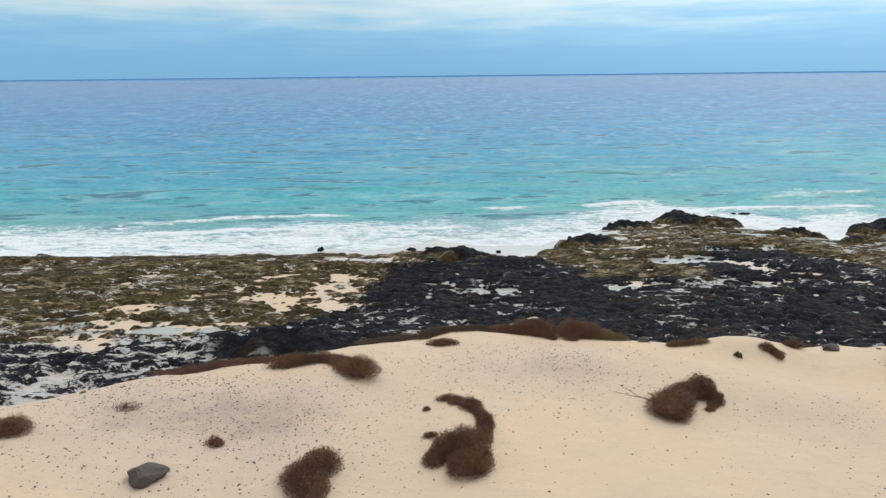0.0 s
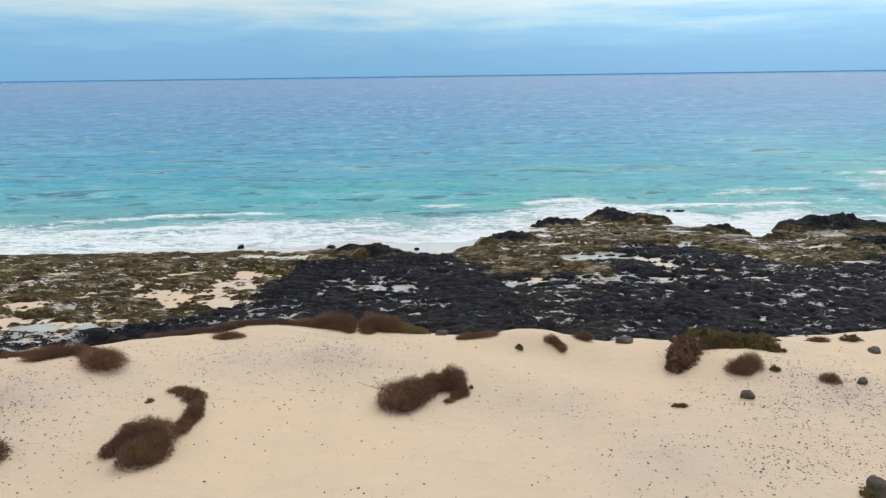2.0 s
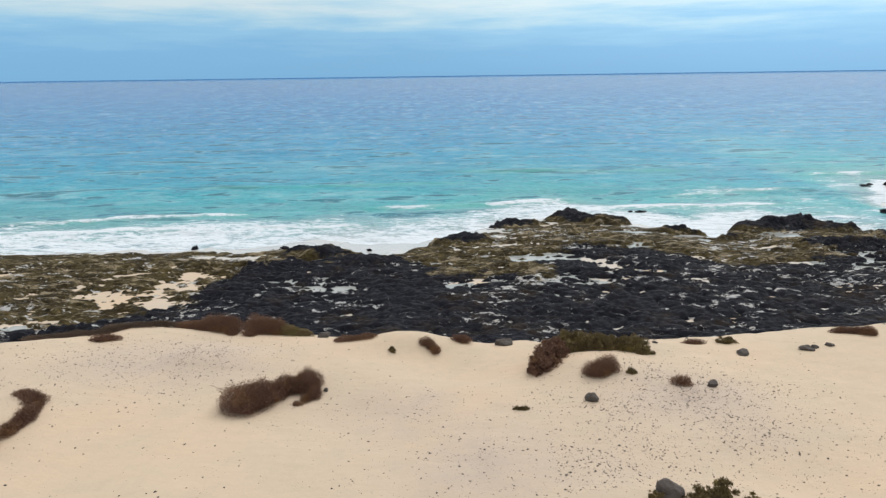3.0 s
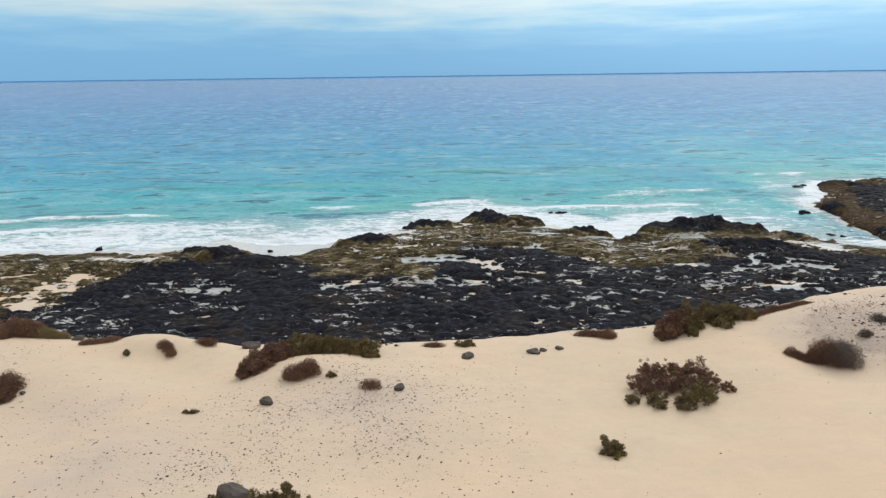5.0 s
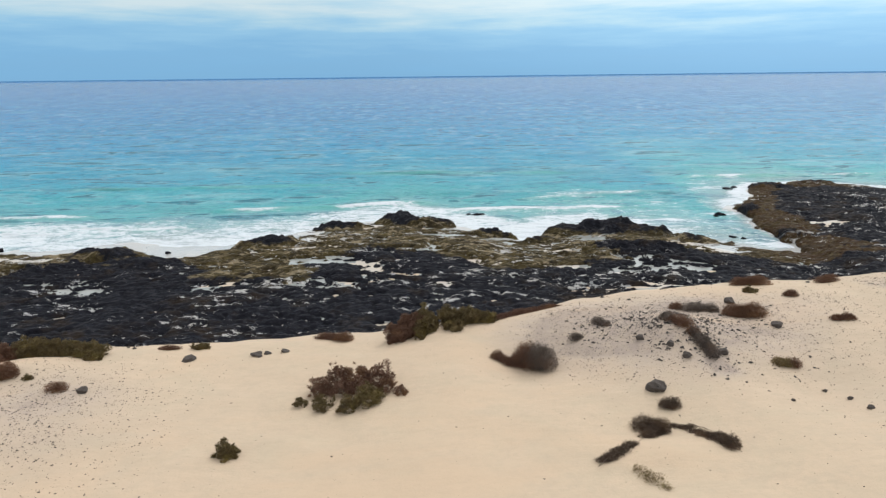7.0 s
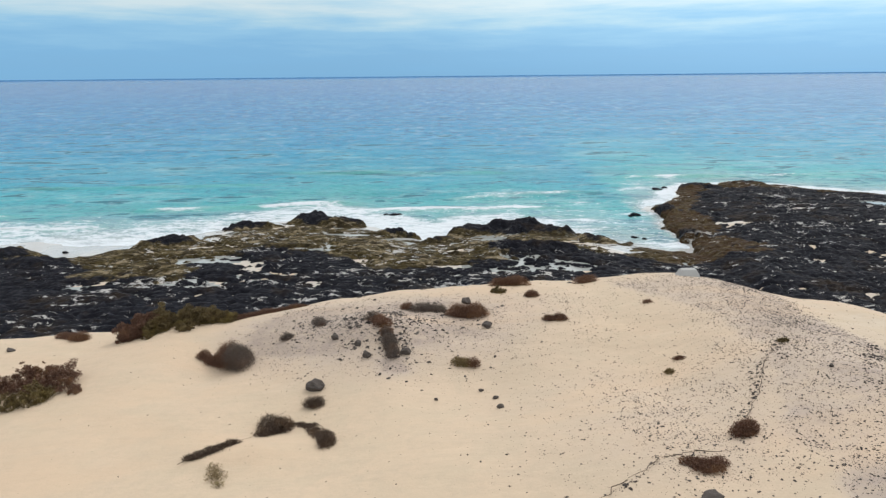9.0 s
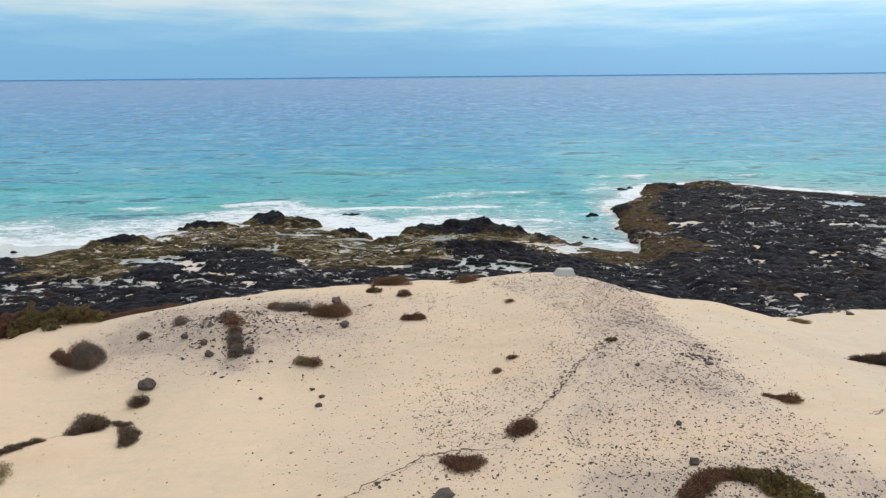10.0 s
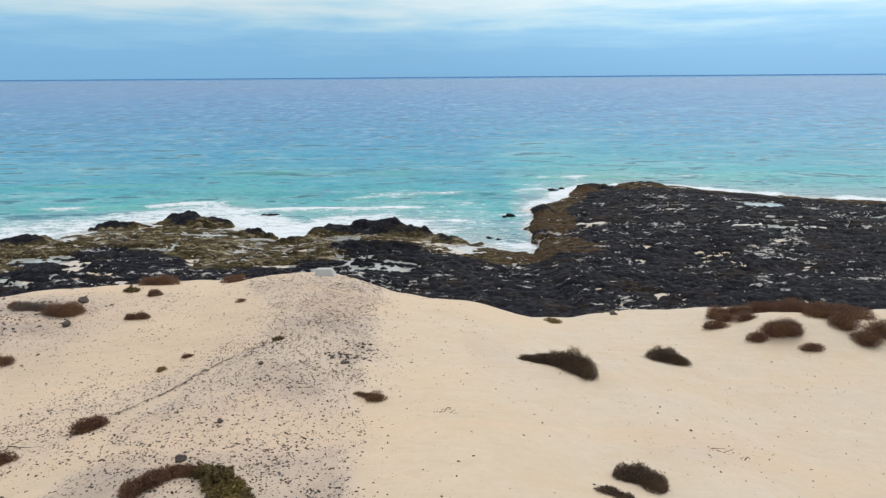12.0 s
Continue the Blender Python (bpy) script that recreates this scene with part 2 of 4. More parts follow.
# ---------------------------------------------------------------- materials
def material(name):
    m = bpy.data.materials.new(name)
    m.use_nodes = True
    nt = m.node_tree
    nt.nodes.clear()
    out = nt.nodes.new("ShaderNodeOutputMaterial")
    bsdf = nt.nodes.new("ShaderNodeBsdfPrincipled")
    nt.links.new(bsdf.outputs[0], out.inputs[0])
    return m, nt, bsdf


class Net:
    """Short words for building a node net."""

    def __init__(self, nt):
        self.nt = nt
        self.co = nt.nodes.new("ShaderNodeTexCoord").outputs["Object"]

    def link(self, a, b):
        self.nt.links.new(a, b)

    def noise(self, scale, detail=4.0, rough=0.55, stretch=None, dist=0.0):
        n = self.nt.nodes.new("ShaderNodeTexNoise")
        n.inputs["Scale"].default_value, n.inputs["Detail"].default_value = scale, detail
        n.inputs["Roughness"].default_value, n.inputs["Distortion"].default_value = rough, dist
        self.link(self.scaled(stretch) if stretch else self.co, n.inputs["Vector"])
        return n.outputs["Fac"]

    def scaled(self, s):
        m = self.nt.nodes.new("ShaderNodeMapping")
        m.inputs["Scale"].default_value = s
        self.link(self.co, m.inputs["Vector"])
        return m.outputs[0]

    def voronoi(self, scale, feature="F1", stretch=None):
        n = self.nt.nodes.new("ShaderNodeTexVoronoi")
        n.feature = feature
        n.inputs["Scale"].default_value = scale
        self.link(self.scaled(stretch) if stretch else self.co, n.inputs["Vector"])
        return n.outputs["Distance"]

    def attr(self, name):
        n = self.nt.nodes.new("ShaderNodeAttribute")
        n.attribute_name = name
        return n.outputs["Fac"]

    def math(self, op, a, b=0.0, c=0.0, clamp=False):
        n = self.nt.nodes.new("ShaderNodeMath")
        n.operation, n.use_clamp = op, clamp
        for i, v in enumerate((a, b, c)):
            if isinstance(v, (int, float)):
                n.inputs[i].default_value = v
            else:
                self.link(v, n.inputs[i])
        return n.outputs[0]

    def span(self, v, a, b, lo=0.0, hi=1.0):
        n = self.nt.nodes.new("ShaderNodeMapRange")
        n.interpolation_type = "SMOOTHSTEP"
        for k, val in (("From Min", a), ("From Max", b), ("To Min", lo), ("To Max", hi)):
            n.inputs[k].default_value = val
        self.link(v, n.inputs["Value"])
        return n.outputs["Result"]

    def mix(self, fac, a, b):
        n = self.nt.nodes.new("ShaderNodeMix")
        n.data_type = "RGBA"
        if isinstance(fac, (int, float)):
            n.inputs["Factor"].default_value = fac
        else:
            self.link(fac, n.inputs["Factor"])
        for i, v in ((6, a), (7, b)):
            if isinstance(v, tuple):
                n.inputs[i].default_value = (*v, 1)
            else:
                self.link(v, n.inputs[i])
        return n.outputs[2]

    def ramp(self, v, stops):
        n = self.nt.nodes.new("ShaderNodeValToRGB")
        r = n.color_ramp
        r.elements[0].position, r.elements[0].color = stops[0][0], (*stops[0][1], 1)
        r.elements[1].position, r.elements[1].color = stops[-1][0], (*stops[-1][1], 1)
        for p, c in stops[1:-1]:
            r.elements.new(p).color = (*c, 1)
        self.link(v, n.inputs[0])
        return n.outputs[0]

    def bump(self, v, strength, distance, bsdf, after=None):
        n = self.nt.nodes.new("ShaderNodeBump")
        n.inputs["Strength"].default_value, n.inputs["Distance"].default_value = strength, distance
        self.link(v, n.inputs["Height"])
        if after is not None:
            self.link(after, n.inputs["Normal"])
        self.link(n.outputs[0], bsdf.inputs["Normal"])
        return n.outputs[0]


def sand_material():
    m, nt, b = material("dune_sand")
    n = Net(nt)
    c = n.mix(n.noise(0.12, 4), (0.60, 0.467, 0.335), (0.515, 0.405, 0.297))
    c = n.mix(n.attr("pale"), c, (0.515, 0.452, 0.365))
    c = n.mix(n.span(n.noise(0.55, 6, 0.65, None, 0.6), 0.4, 0.7), c, (0.52, 0.42, 0.305))
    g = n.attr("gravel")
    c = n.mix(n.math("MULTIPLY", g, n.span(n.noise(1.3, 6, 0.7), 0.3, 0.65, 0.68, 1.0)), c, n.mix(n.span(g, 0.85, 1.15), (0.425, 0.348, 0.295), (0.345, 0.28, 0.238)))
    c = n.mix(n.span(n.noise(3.2, 7, 0.75), 0.42, 0.66, 0.0, 0.4), c, (0.46, 0.37, 0.275))
    c = n.mix(n.span(n.noise(1.7, 7, 0.78, (0.45, 1.5, 1)), 0.48, 0.64, 0.0, 0.38), c, (0.47, 0.375, 0.28))
    c = n.mix(n.span(n.noise(0.9, 6, 0.75, (0.5, 1.3, 1), 0.4), 0.46, 0.34, 0.0, 0.2), c, (0.64, 0.51, 0.37))
    c = n.mix(n.span(n.noise(0.22, 5, 0.6, (0.6, 1.3, 1), 0.5), 0.48, 0.68, 0.0, 0.5), c, (0.575, 0.425, 0.295))
    # dark grit
    speck = n.span(n.voronoi(9.0), 0.10, 0.2, 1.0, 0.0)
    patch = n.span(n.noise(1.1, 4, 0.6), 0.5, 0.68)
    c = n.mix(n.math("MULTIPLY", n.math("MULTIPLY", speck, n.math("ADD", g, 0.12, clamp=True)), n.math("ADD", patch, n.math("MULTIPLY", g, 0.4), clamp=True)), c, (0.16, 0.13, 0.12))
    grit = n.span(n.voronoi(4.2), 0.10, 0.17, 1.0, 0.0)
    c = n.mix(n.math("MULTIPLY", n.math("MULTIPLY", grit, n.math("MULTIPLY", g, 0.8, clamp=True)), n.span(n.noise(2.3, 3), 0.45, 0.55)), c, (0.13, 0.11, 0.10))
    # damp sand by the water
    wet = n.attr("wet")
    c = n.mix(wet, c, (0.46, 0.465, 0.465))
    n.link(c, b.inputs["Base Color"])
    n.link(n.math("MULTIPLY_ADD", wet, -0.62, 0.9), b.inputs["Roughness"])
    h = n.math("ADD", n.noise(14, 4, 0.65), n.math("MULTIPLY", n.noise(2.2, 3, 0.5, (0.5, 1.4, 1)), 1.5))
    n.bump(h, 0.35, 0.03, b)
    return m


def rock_material():
    m, nt, b = material("lava_rock")
    n = Net(nt)
    black = n.mix(n.noise(2.2, 5, 0.65), (0.0035, 0.004, 0.006), (0.018, 0.019, 0.026))
    black = n.mix(n.span(n.noise(0.35, 4, 0.6), 0.5, 0.75), black, (0.026, 0.019, 0.014))
    black = n.mix(n.span(n.noise(2.6, 5, 0.75, (0.6, 1.2, 1)), 0.54, 0.66, 0.0, 0.55), black, (0.038, 0.042, 0.056))
    weed = n.mix(n.span(n.noise(1.1, 6, 0.7, (0.6, 1.2, 1)), 0.35, 0.65), (0.020, 0.016, 0.008), (0.088, 0.068, 0.030))
    weed = n.mix(n.span(n.noise(0.45, 5, 0.65), 0.45, 0.62), weed, (0.030, 0.023, 0.012))
    weed = n.mix(n.math("MULTIPLY", n.span(n.noise(0.9, 6, 0.75, (0.5, 1.4, 1), 0.5), 0.53, 0.60, 0.0, 0.85), n.span(n.attr("rust"), 0, 1, 1.0, 0.15)), weed, (0.27, 0.22, 0.145))
    weed = n.mix(n.math("MULTIPLY", n.attr("rust"), n.span(n.noise(0.6, 5, 0.7), 0.35, 0.65, 0.3, 0.9)), weed, (0.050, 0.028, 0.015))
    weed = n.mix(n.span(n.noise(2.8, 5, 0.75, (0.6, 1.2, 1)), 0.55, 0.65, 0.0, 0.7), weed, (0.15, 0.118, 0.058))
    weed = n.mix(n.span(n.noise(2.3, 5, 0.75, (0.6, 1.2, 1), 0.3), 0.46, 0.37, 0.0, 0.8), weed, (0.012, 0.010, 0.007))
    f = n.math("ADD", n.attr("algae"), n.math("MULTIPLY_ADD", n.noise(0.55, 6, 0.7, (0.7, 1.2, 1)), 1.5, -0.75))
    zone = n.span(f, 0.42, 0.62)
    c = n.mix(zone, black, weed)
    # sand, salt and standing water caught in thin streaks between the ledges
    film = n.noise(1.15, 8, 0.76, (0.55, 1.25, 1))
    film = n.math("ADD", film, n.math("MULTIPLY_ADD", n.noise(0.16, 4, 0.6), 0.42, -0.21))
    film = n.math("MULTIPLY_ADD", zone, -0.012, film)
    tint = n.mix(n.noise(0.4, 4, 0.6), (0.36, 0.385, 0.43), (0.50, 0.465, 0.405))
    film = n.math("ADD", film, n.attr("salt"))
    c = n.mix(n.math("MULTIPLY", n.span(film, 0.606, 0.622), n.attr("flat")), c, tint)
    n.link(c, b.inputs["Base Color"])
    n.link(n.span(n.noise(2.0, 3), 0.3, 0.7, 0.6, 0.95), b.inputs["Roughness"])
    h = n.math("ADD", n.noise(3.5, 4, 0.6), n.math("MULTIPLY", n.voronoi(1.6), 1.0))
    n.bump(h, 0.9, 0.16, b)
    b.inputs["Specular IOR Level"].default_value = 0.06
    return m


def sea_material():
    m, nt, b = material("sea_water")
    n = Net(nt)
    off = n.attr("offshore")
    col = n.ramp(off, [(0.0, (0.36, 0.42, 0.42)), (0.16, (0.24, 0.39, 0.40)), (0.28, (0.065, 0.37, 0.40)), (0.38, (0.025, 0.305, 0.43)),
                       (0.48, (0.022, 0.25, 0.455)), (0.58, (0.042, 0.21, 0.44)), (0.75, (0.075, 0.185, 0.41)), (0.88, (0.055, 0.165, 0.38)), (1.0, (0.045, 0.15, 0.37))])
    # sandy and weedy bottom showing through
    drift = n.noise(0.016, 5, 0.62, (0.5, 1.5, 1), 0.4)
    col = n.mix(n.math("MULTIPLY", n.span(drift, 0.46, 0.70), n.span(off, 0.5, 0.28, 0.0, 0.55)), col, (0.165, 0.235, 0.265))
    col = n.mix(n.math("MULTIPLY", n.span(drift, 0.46, 0.34), n.span(off, 0.5, 0.28, 0.0, 0.55)), col, (0.12, 0.45, 0.44))
    streak = n.noise(0.05, 4, 0.6, (0.35, 1.2, 1))
    col = n.mix(n.span(streak, 0.5, 0.72, 0.0, 0.25), col, (0.03, 0.14, 0.23))
    # ripples: dark wave backs and light wave fronts, shaded into the colour by noise
    for scale, stretch, shade in ((0.9, (0.8, 1.0, 1), 0.6), (0.34, (0.6, 1.0, 1), 0.6), (0.12, (0.45, 1.0, 1), 0.5), (0.045, (0.4, 1.0, 1), 0.22)):
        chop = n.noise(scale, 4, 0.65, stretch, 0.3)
        col = n.mix(n.span(chop, 0.57, 0.66, 0.0, shade), col, (0.014, 0.12, 0.22))
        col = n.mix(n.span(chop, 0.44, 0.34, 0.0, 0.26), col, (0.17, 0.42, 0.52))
    # long low swell lines, their shaded side and lit rim painted into the colour
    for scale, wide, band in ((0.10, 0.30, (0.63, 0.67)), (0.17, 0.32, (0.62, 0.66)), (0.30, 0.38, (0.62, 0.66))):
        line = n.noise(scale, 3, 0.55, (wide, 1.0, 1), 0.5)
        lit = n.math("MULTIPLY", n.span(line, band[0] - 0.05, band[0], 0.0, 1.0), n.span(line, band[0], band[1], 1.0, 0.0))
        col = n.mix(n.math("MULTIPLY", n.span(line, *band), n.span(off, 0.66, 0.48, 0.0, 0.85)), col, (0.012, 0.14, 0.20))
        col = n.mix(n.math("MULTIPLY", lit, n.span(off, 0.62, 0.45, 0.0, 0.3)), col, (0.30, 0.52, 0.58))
    # wave groups further out: shaded backs and bright faces, also painted into the colour
    for scale, wide, a, z, shade in ((0.16, 1.6, 0.42, 0.52, 0.55), (0.06, 3.0, 0.54, 0.62, 0.6), (0.02, 6.0, 0.66, 0.74, 0.55)):
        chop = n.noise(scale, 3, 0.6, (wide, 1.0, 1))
        col = n.mix(n.math("MULTIPLY", n.span(chop, 0.56, 0.64, 0.0, shade), n.span(off, a, z)), col, (0.03, 0.13, 0.28))
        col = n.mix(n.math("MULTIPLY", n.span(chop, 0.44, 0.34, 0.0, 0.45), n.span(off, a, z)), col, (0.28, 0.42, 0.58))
    # green of light through a breaking wave's steep face, put into the colour
    col = n.mix(n.attr("face"), col, (0.10, 0.40, 0.36))
    # thin water at the very edge takes the colour of the wet sand
    col = n.mix(n.attr("thin"), col, (0.50, 0.50, 0.49))
    # foam: a milky wash, and lace over it at two sizes
    foam = n.attr("foam")
    cloud = n.noise(0.16, 5, 0.65, (0.5, 1.2, 1), 0.6)
    milk = n.math("MULTIPLY", n.span(foam, 0.12, 0.75, 0.0, 0.8), n.span(cloud, 0.3, 0.62, 0.35, 1.0))
    col = n.mix(milk, col, (0.47, 0.55, 0.61))
    lace = n.math("ADD", n.math("MULTIPLY", n.voronoi(0.75, "DISTANCE_TO_EDGE", (0.6, 1.2, 1)), -0.9),
                  n.math("MULTIPLY_ADD", n.noise(0.55, 7, 0.8, (0.5, 1.3, 1), 0.8), 2.6, -1.15))
    lace = n.math("ADD", lace, n.math("MULTIPLY", n.voronoi(2.2, "DISTANCE_TO_EDGE", (0.6, 1.1, 1)), -0.8))
    ff = n.span(n.math("ADD", n.math("MULTIPLY", foam, 1.25), lace), 0.42, 0.85)
    ff = n.math("MULTIPLY", ff, n.span(foam, 0.02, 0.2))
    col = n.mix(ff, col, (0.665, 0.72, 0.77))
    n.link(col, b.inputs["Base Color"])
    n.link(n.math("MULTIPLY_ADD", ff, 0.5, 0.22), b.inputs["Roughness"])
    b.inputs["IOR"].default_value = 1.33
    n.link(n.math("MULTIPLY", n.span(off, 0.4, 0.75, 0.13, 0.06), n.span(off, 0.84, 0.95, 1.0, 0.0)), b.inputs["Specular IOR Level"])
    fine = n.noise(1.1, 5, 0.62, (0.45, 1.0, 1))
    wide = n.noise(0.20, 5, 0.6, (0.4, 1.0, 1))
    calm = n.span(off, 0.84, 0.95, 1.0, 0.0)
    wide, fine = n.math("MULTIPLY", wide, calm), n.math("MULTIPLY", fine, calm)
    b1 = n.bump(wide, 0.9, 2.2, b)
    n.bump(fine, 0.8, 0.5, b, b1)
    return m


def pool_material():
    m, nt, b = material("tide_pool_water")
    n = Net(nt)
    n.link(n.mix(n.noise(0.6, 4), (0.40, 0.40, 0.37), (0.24, 0.27, 0.28)), b.inputs["Base Color"])
    b.inputs["Roughness"].default_value = 0.08
    b.inputs["IOR"].default_value = 1.33
    n.bump(n.noise(3.0, 3), 0.1, 0.03, b)
    return m


def stone_material():
    m, nt, b = material("weathered_basalt")
    n = Net(nt)
    rnd = nt.nodes.new("ShaderNodeNewGeometry").outputs["Random Per Island"]
    c = n.mix(rnd, (0.032, 0.026, 0.024), (0.10, 0.082, 0.072))
    c = n.mix(n.span(n.noise(7, 5, 0.7), 0.5, 0.75), c, (0.085, 0.076, 0.072))
    n.link(c, b.inputs["Base Color"])
    b.inputs["Roughness"].default_value = 0.85
    n.bump(n.noise(12, 5, 0.7), 0.7, 0.05, b)
    return m


def leaf_material(name, dark, light, tip):
    m, nt, b = material(name)
    n = Net(nt)
    rnd = nt.nodes.new("ShaderNodeNewGeometry").outputs["Random Per Island"]
    fleck = n.math("MULTIPLY_ADD", rnd, 0.55, n.math("MULTIPLY", n.span(n.noise(16, 4, 0.7), 0.3, 0.7), 0.45))
    c = n.mix(fleck, dark, light)
    c = n.mix(n.span(n.noise(1.7, 3), 0.5, 0.72), c, tip)
    n.link(c, b.inputs["Base Color"])
    b.inputs["Roughness"].default_value = 0.8
    return m


def bark_material():
    m, nt, b = material("dry_bark")
    n = Net(nt)
    n.link(n.mix(n.noise(9, 4), (0.06, 0.042, 0.03), (0.15, 0.11, 0.08)), b.inputs["Base Color"])
    b.inputs["Roughness"].default_value = 0.9
    n.bump(n.noise(30, 4), 0.5, 0.01, b)
    return m


def concrete_material():
    m, nt, b = material("pale_concrete")
    n = Net(nt)
    c = n.mix(n.noise(3, 5, 0.6), (0.46, 0.46, 0.45), (0.36, 0.36, 0.36))
    c = n.mix(n.span(n.noise(1.3, 4, 0.7), 0.58, 0.75), c, (0.27, 0.26, 0.25))
    n.link(c, b.inputs["Base Color"])
    b.inputs["Roughness"].default_value = 0.85
    n.bump(n.noise(25, 4), 0.3, 0.01, b)
    return m


SAND, ROCK, SEA, POOL = sand_material(), rock_material(), sea_material(), pool_material()
STONE, BARK, CONCRETE = stone_material(), bark_material(), concrete_material()
BROWN = leaf_material("brown_scrub", (0.088, 0.043, 0.028), (0.19, 0.098, 0.06), (0.21, 0.108, 0.05))
RUSTY = leaf_material("rusty_scrub", (0.105, 0.052, 0.032), (0.225, 0.118, 0.07), (0.24, 0.125, 0.058))
DARK = leaf_material("dark_scrub", (0.055, 0.036, 0.025), (0.125, 0.082, 0.055), (0.14, 0.085, 0.048))
GREY = leaf_material("grey_scrub", (0.09, 0.070, 0.060), (0.19, 0.15, 0.125), (0.18, 0.12, 0.088))
OLIVE = leaf_material("olive_scrub", (0.058, 0.040, 0.017), (0.175, 0.125, 0.046), (0.18, 0.132, 0.036))
STRAW = leaf_material("straw_scrub", (0.13, 0.092, 0.042), (0.28, 0.205, 0.095), (0.22, 0.175, 0.065))


# ---------------------------------------------------------------- large structure
def sheet(name, xs, ys, height, mat, attrs=(), keep=None):
    """A height field over the lines xs, ys. attrs: (name, function). keep: which points matter."""
    X, Y = np.meshgrid(xs, ys)
    return field(name, X, Y, height(X, Y), mat, [(k, f(X, Y)) for k, f in attrs], None if keep is None else keep(X, Y))


def field(name, X, Y, Z, mat, attrs=(), keep=None):
    rows, cols = X.shape
    co = np.stack([X, Y, Z], -1).reshape(-1, 3)
    i = np.arange(rows * cols).reshape(rows, cols)
    quads = np.stack([i[:-1, :-1], i[:-1, 1:], i[1:, 1:], i[1:, :-1]], -1).reshape(-1, 4)
    if keep is not None:
        quads = quads[keep.reshape(-1)[quads].any(1)]
        used = np.unique(quads)
        back = np.zeros(rows * cols, int)
        back[used] = np.arange(len(used))
        quads, co = back[quads], co[used]
        attrs = [(k, v.reshape(-1)[used]) for k, v in attrs]
    me = mesh_of(name, co, quads, mat, True)
    for k, v in attrs:
        a = me.attributes.new(k, "FLOAT", "POINT")
        a.data.foreach_set("value", np.ascontiguousarray(v, dtype=np.float32).reshape(-1))
    return new(name, me)


def mesh_of(name, co, faces, mat, smooth):
    me = bpy.data.meshes.new(name)
    faces = np.asarray(faces)
    me.vertices.add(len(co))
    me.vertices.foreach_set("co", np.ascontiguousarray(co, dtype=np.float32).reshape(-1))
    k = faces.shape[1]
    me.loops.add(faces.size)
    me.loops.foreach_set("vertex_index", faces.reshape(-1).astype(np.int32))
    me.polygons.add(len(faces))
    me.polygons.foreach_set("loop_start", np.arange(0, faces.size, k, dtype=np.int32))
    me.polygons.foreach_set("use_smooth", np.full(len(faces), smooth))
    me.update(calc_edges=True)
    me.materials.append(mat)
    return me


def lines(*runs):
    """Grid lines: runs of (from, to, step), joined."""
    return np.unique(np.concatenate([np.arange(a, b, s) for a, b, s in runs] + [np.array([runs[-1][1]])]).round(4))


def wetness(x, y):
    d = shore(sway(x, y)) - y
    return step(7 + 8 * step(-10, -4, x) * step(24, 16, x), 1.0, d + 2.0 * fbm(x * 0.2, y * 0.2, 3, 61)) * 0.9 + (0.25 + 0.4 * step(0, 14, x)) * step(28, 34, y) * step(-0.5, 0.5, fbm(x * 0.15, y * 0.15, 3, 62))


ground = sheet("ground",
               lines((-4000, -400, 600), (-400, -60, 20), (-60, -22, 1.0), (-22, 86, 0.3), (86, 140, 1.0), (140, 400, 20), (400, 4600, 600)),
               lines((-3000, -200, 400), (-200, -20, 15), (-20, 6, 1.5), (6, 30, 0.25), (30, 42, 0.5), (42, 110, 0.8), (110, 300, 20), (300, 4800, 900)),
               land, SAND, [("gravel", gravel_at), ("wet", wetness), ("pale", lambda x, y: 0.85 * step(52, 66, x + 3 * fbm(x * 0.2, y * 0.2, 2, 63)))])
tagged(ground, "pale golden dune sand sloping down to the shore", "sand", kind="structure")


def west_part(x, y):
    """The flat weedy shelf at the west end."""
    line = np.interp(y, [36, 39, 42, 50, 60, 64], [-19, -14, -7.5, -4, 0, 1])
    return step(1.5, -2.5, x - line + 3.0 * fbm(x * 0.2, y * 0.2, 3, 66))


def algae_zone(x, y):
    """Where brown-green weed covers the rock: the flat west shelf, and a belt along the water."""
    d = inland(sway(x, y), y) + 4.0 * fbm(x * 0.12, y * 0.16, 4, 67)
    width = np.interp(x, [-10, 0, 8, 20, 45, 58, 66, 75, 90, 130], [6, 3, 4, 20, 15, 10, 6, 7, 5, 4])
    west = west_part(x, y) * step(35, 42, y + 3 * fbm(x * 0.15, y * 0.2, 3, 68))
    belt = step(1.0, 0.55, d / width)
    tops = np.clip(heap(x, y, RISES) - 0.15, 0, 1)
    return np.clip(np.maximum(west * 0.95, belt * (0.9 - 0.12 * step(58, 68, x))) - 0.8 * tops, 0, 1)


def salt_zone(x, y):
    """Where more sand and salt lies on the rock."""
    return 0.03 * west_part(x, y) + 0.06 * step(-6, -12, x + 0.5 * (y - 34)) * step(41, 37, y) + 0.018 * step(12, 18, x) * step(64, 50, x) * step(42, 48, y)


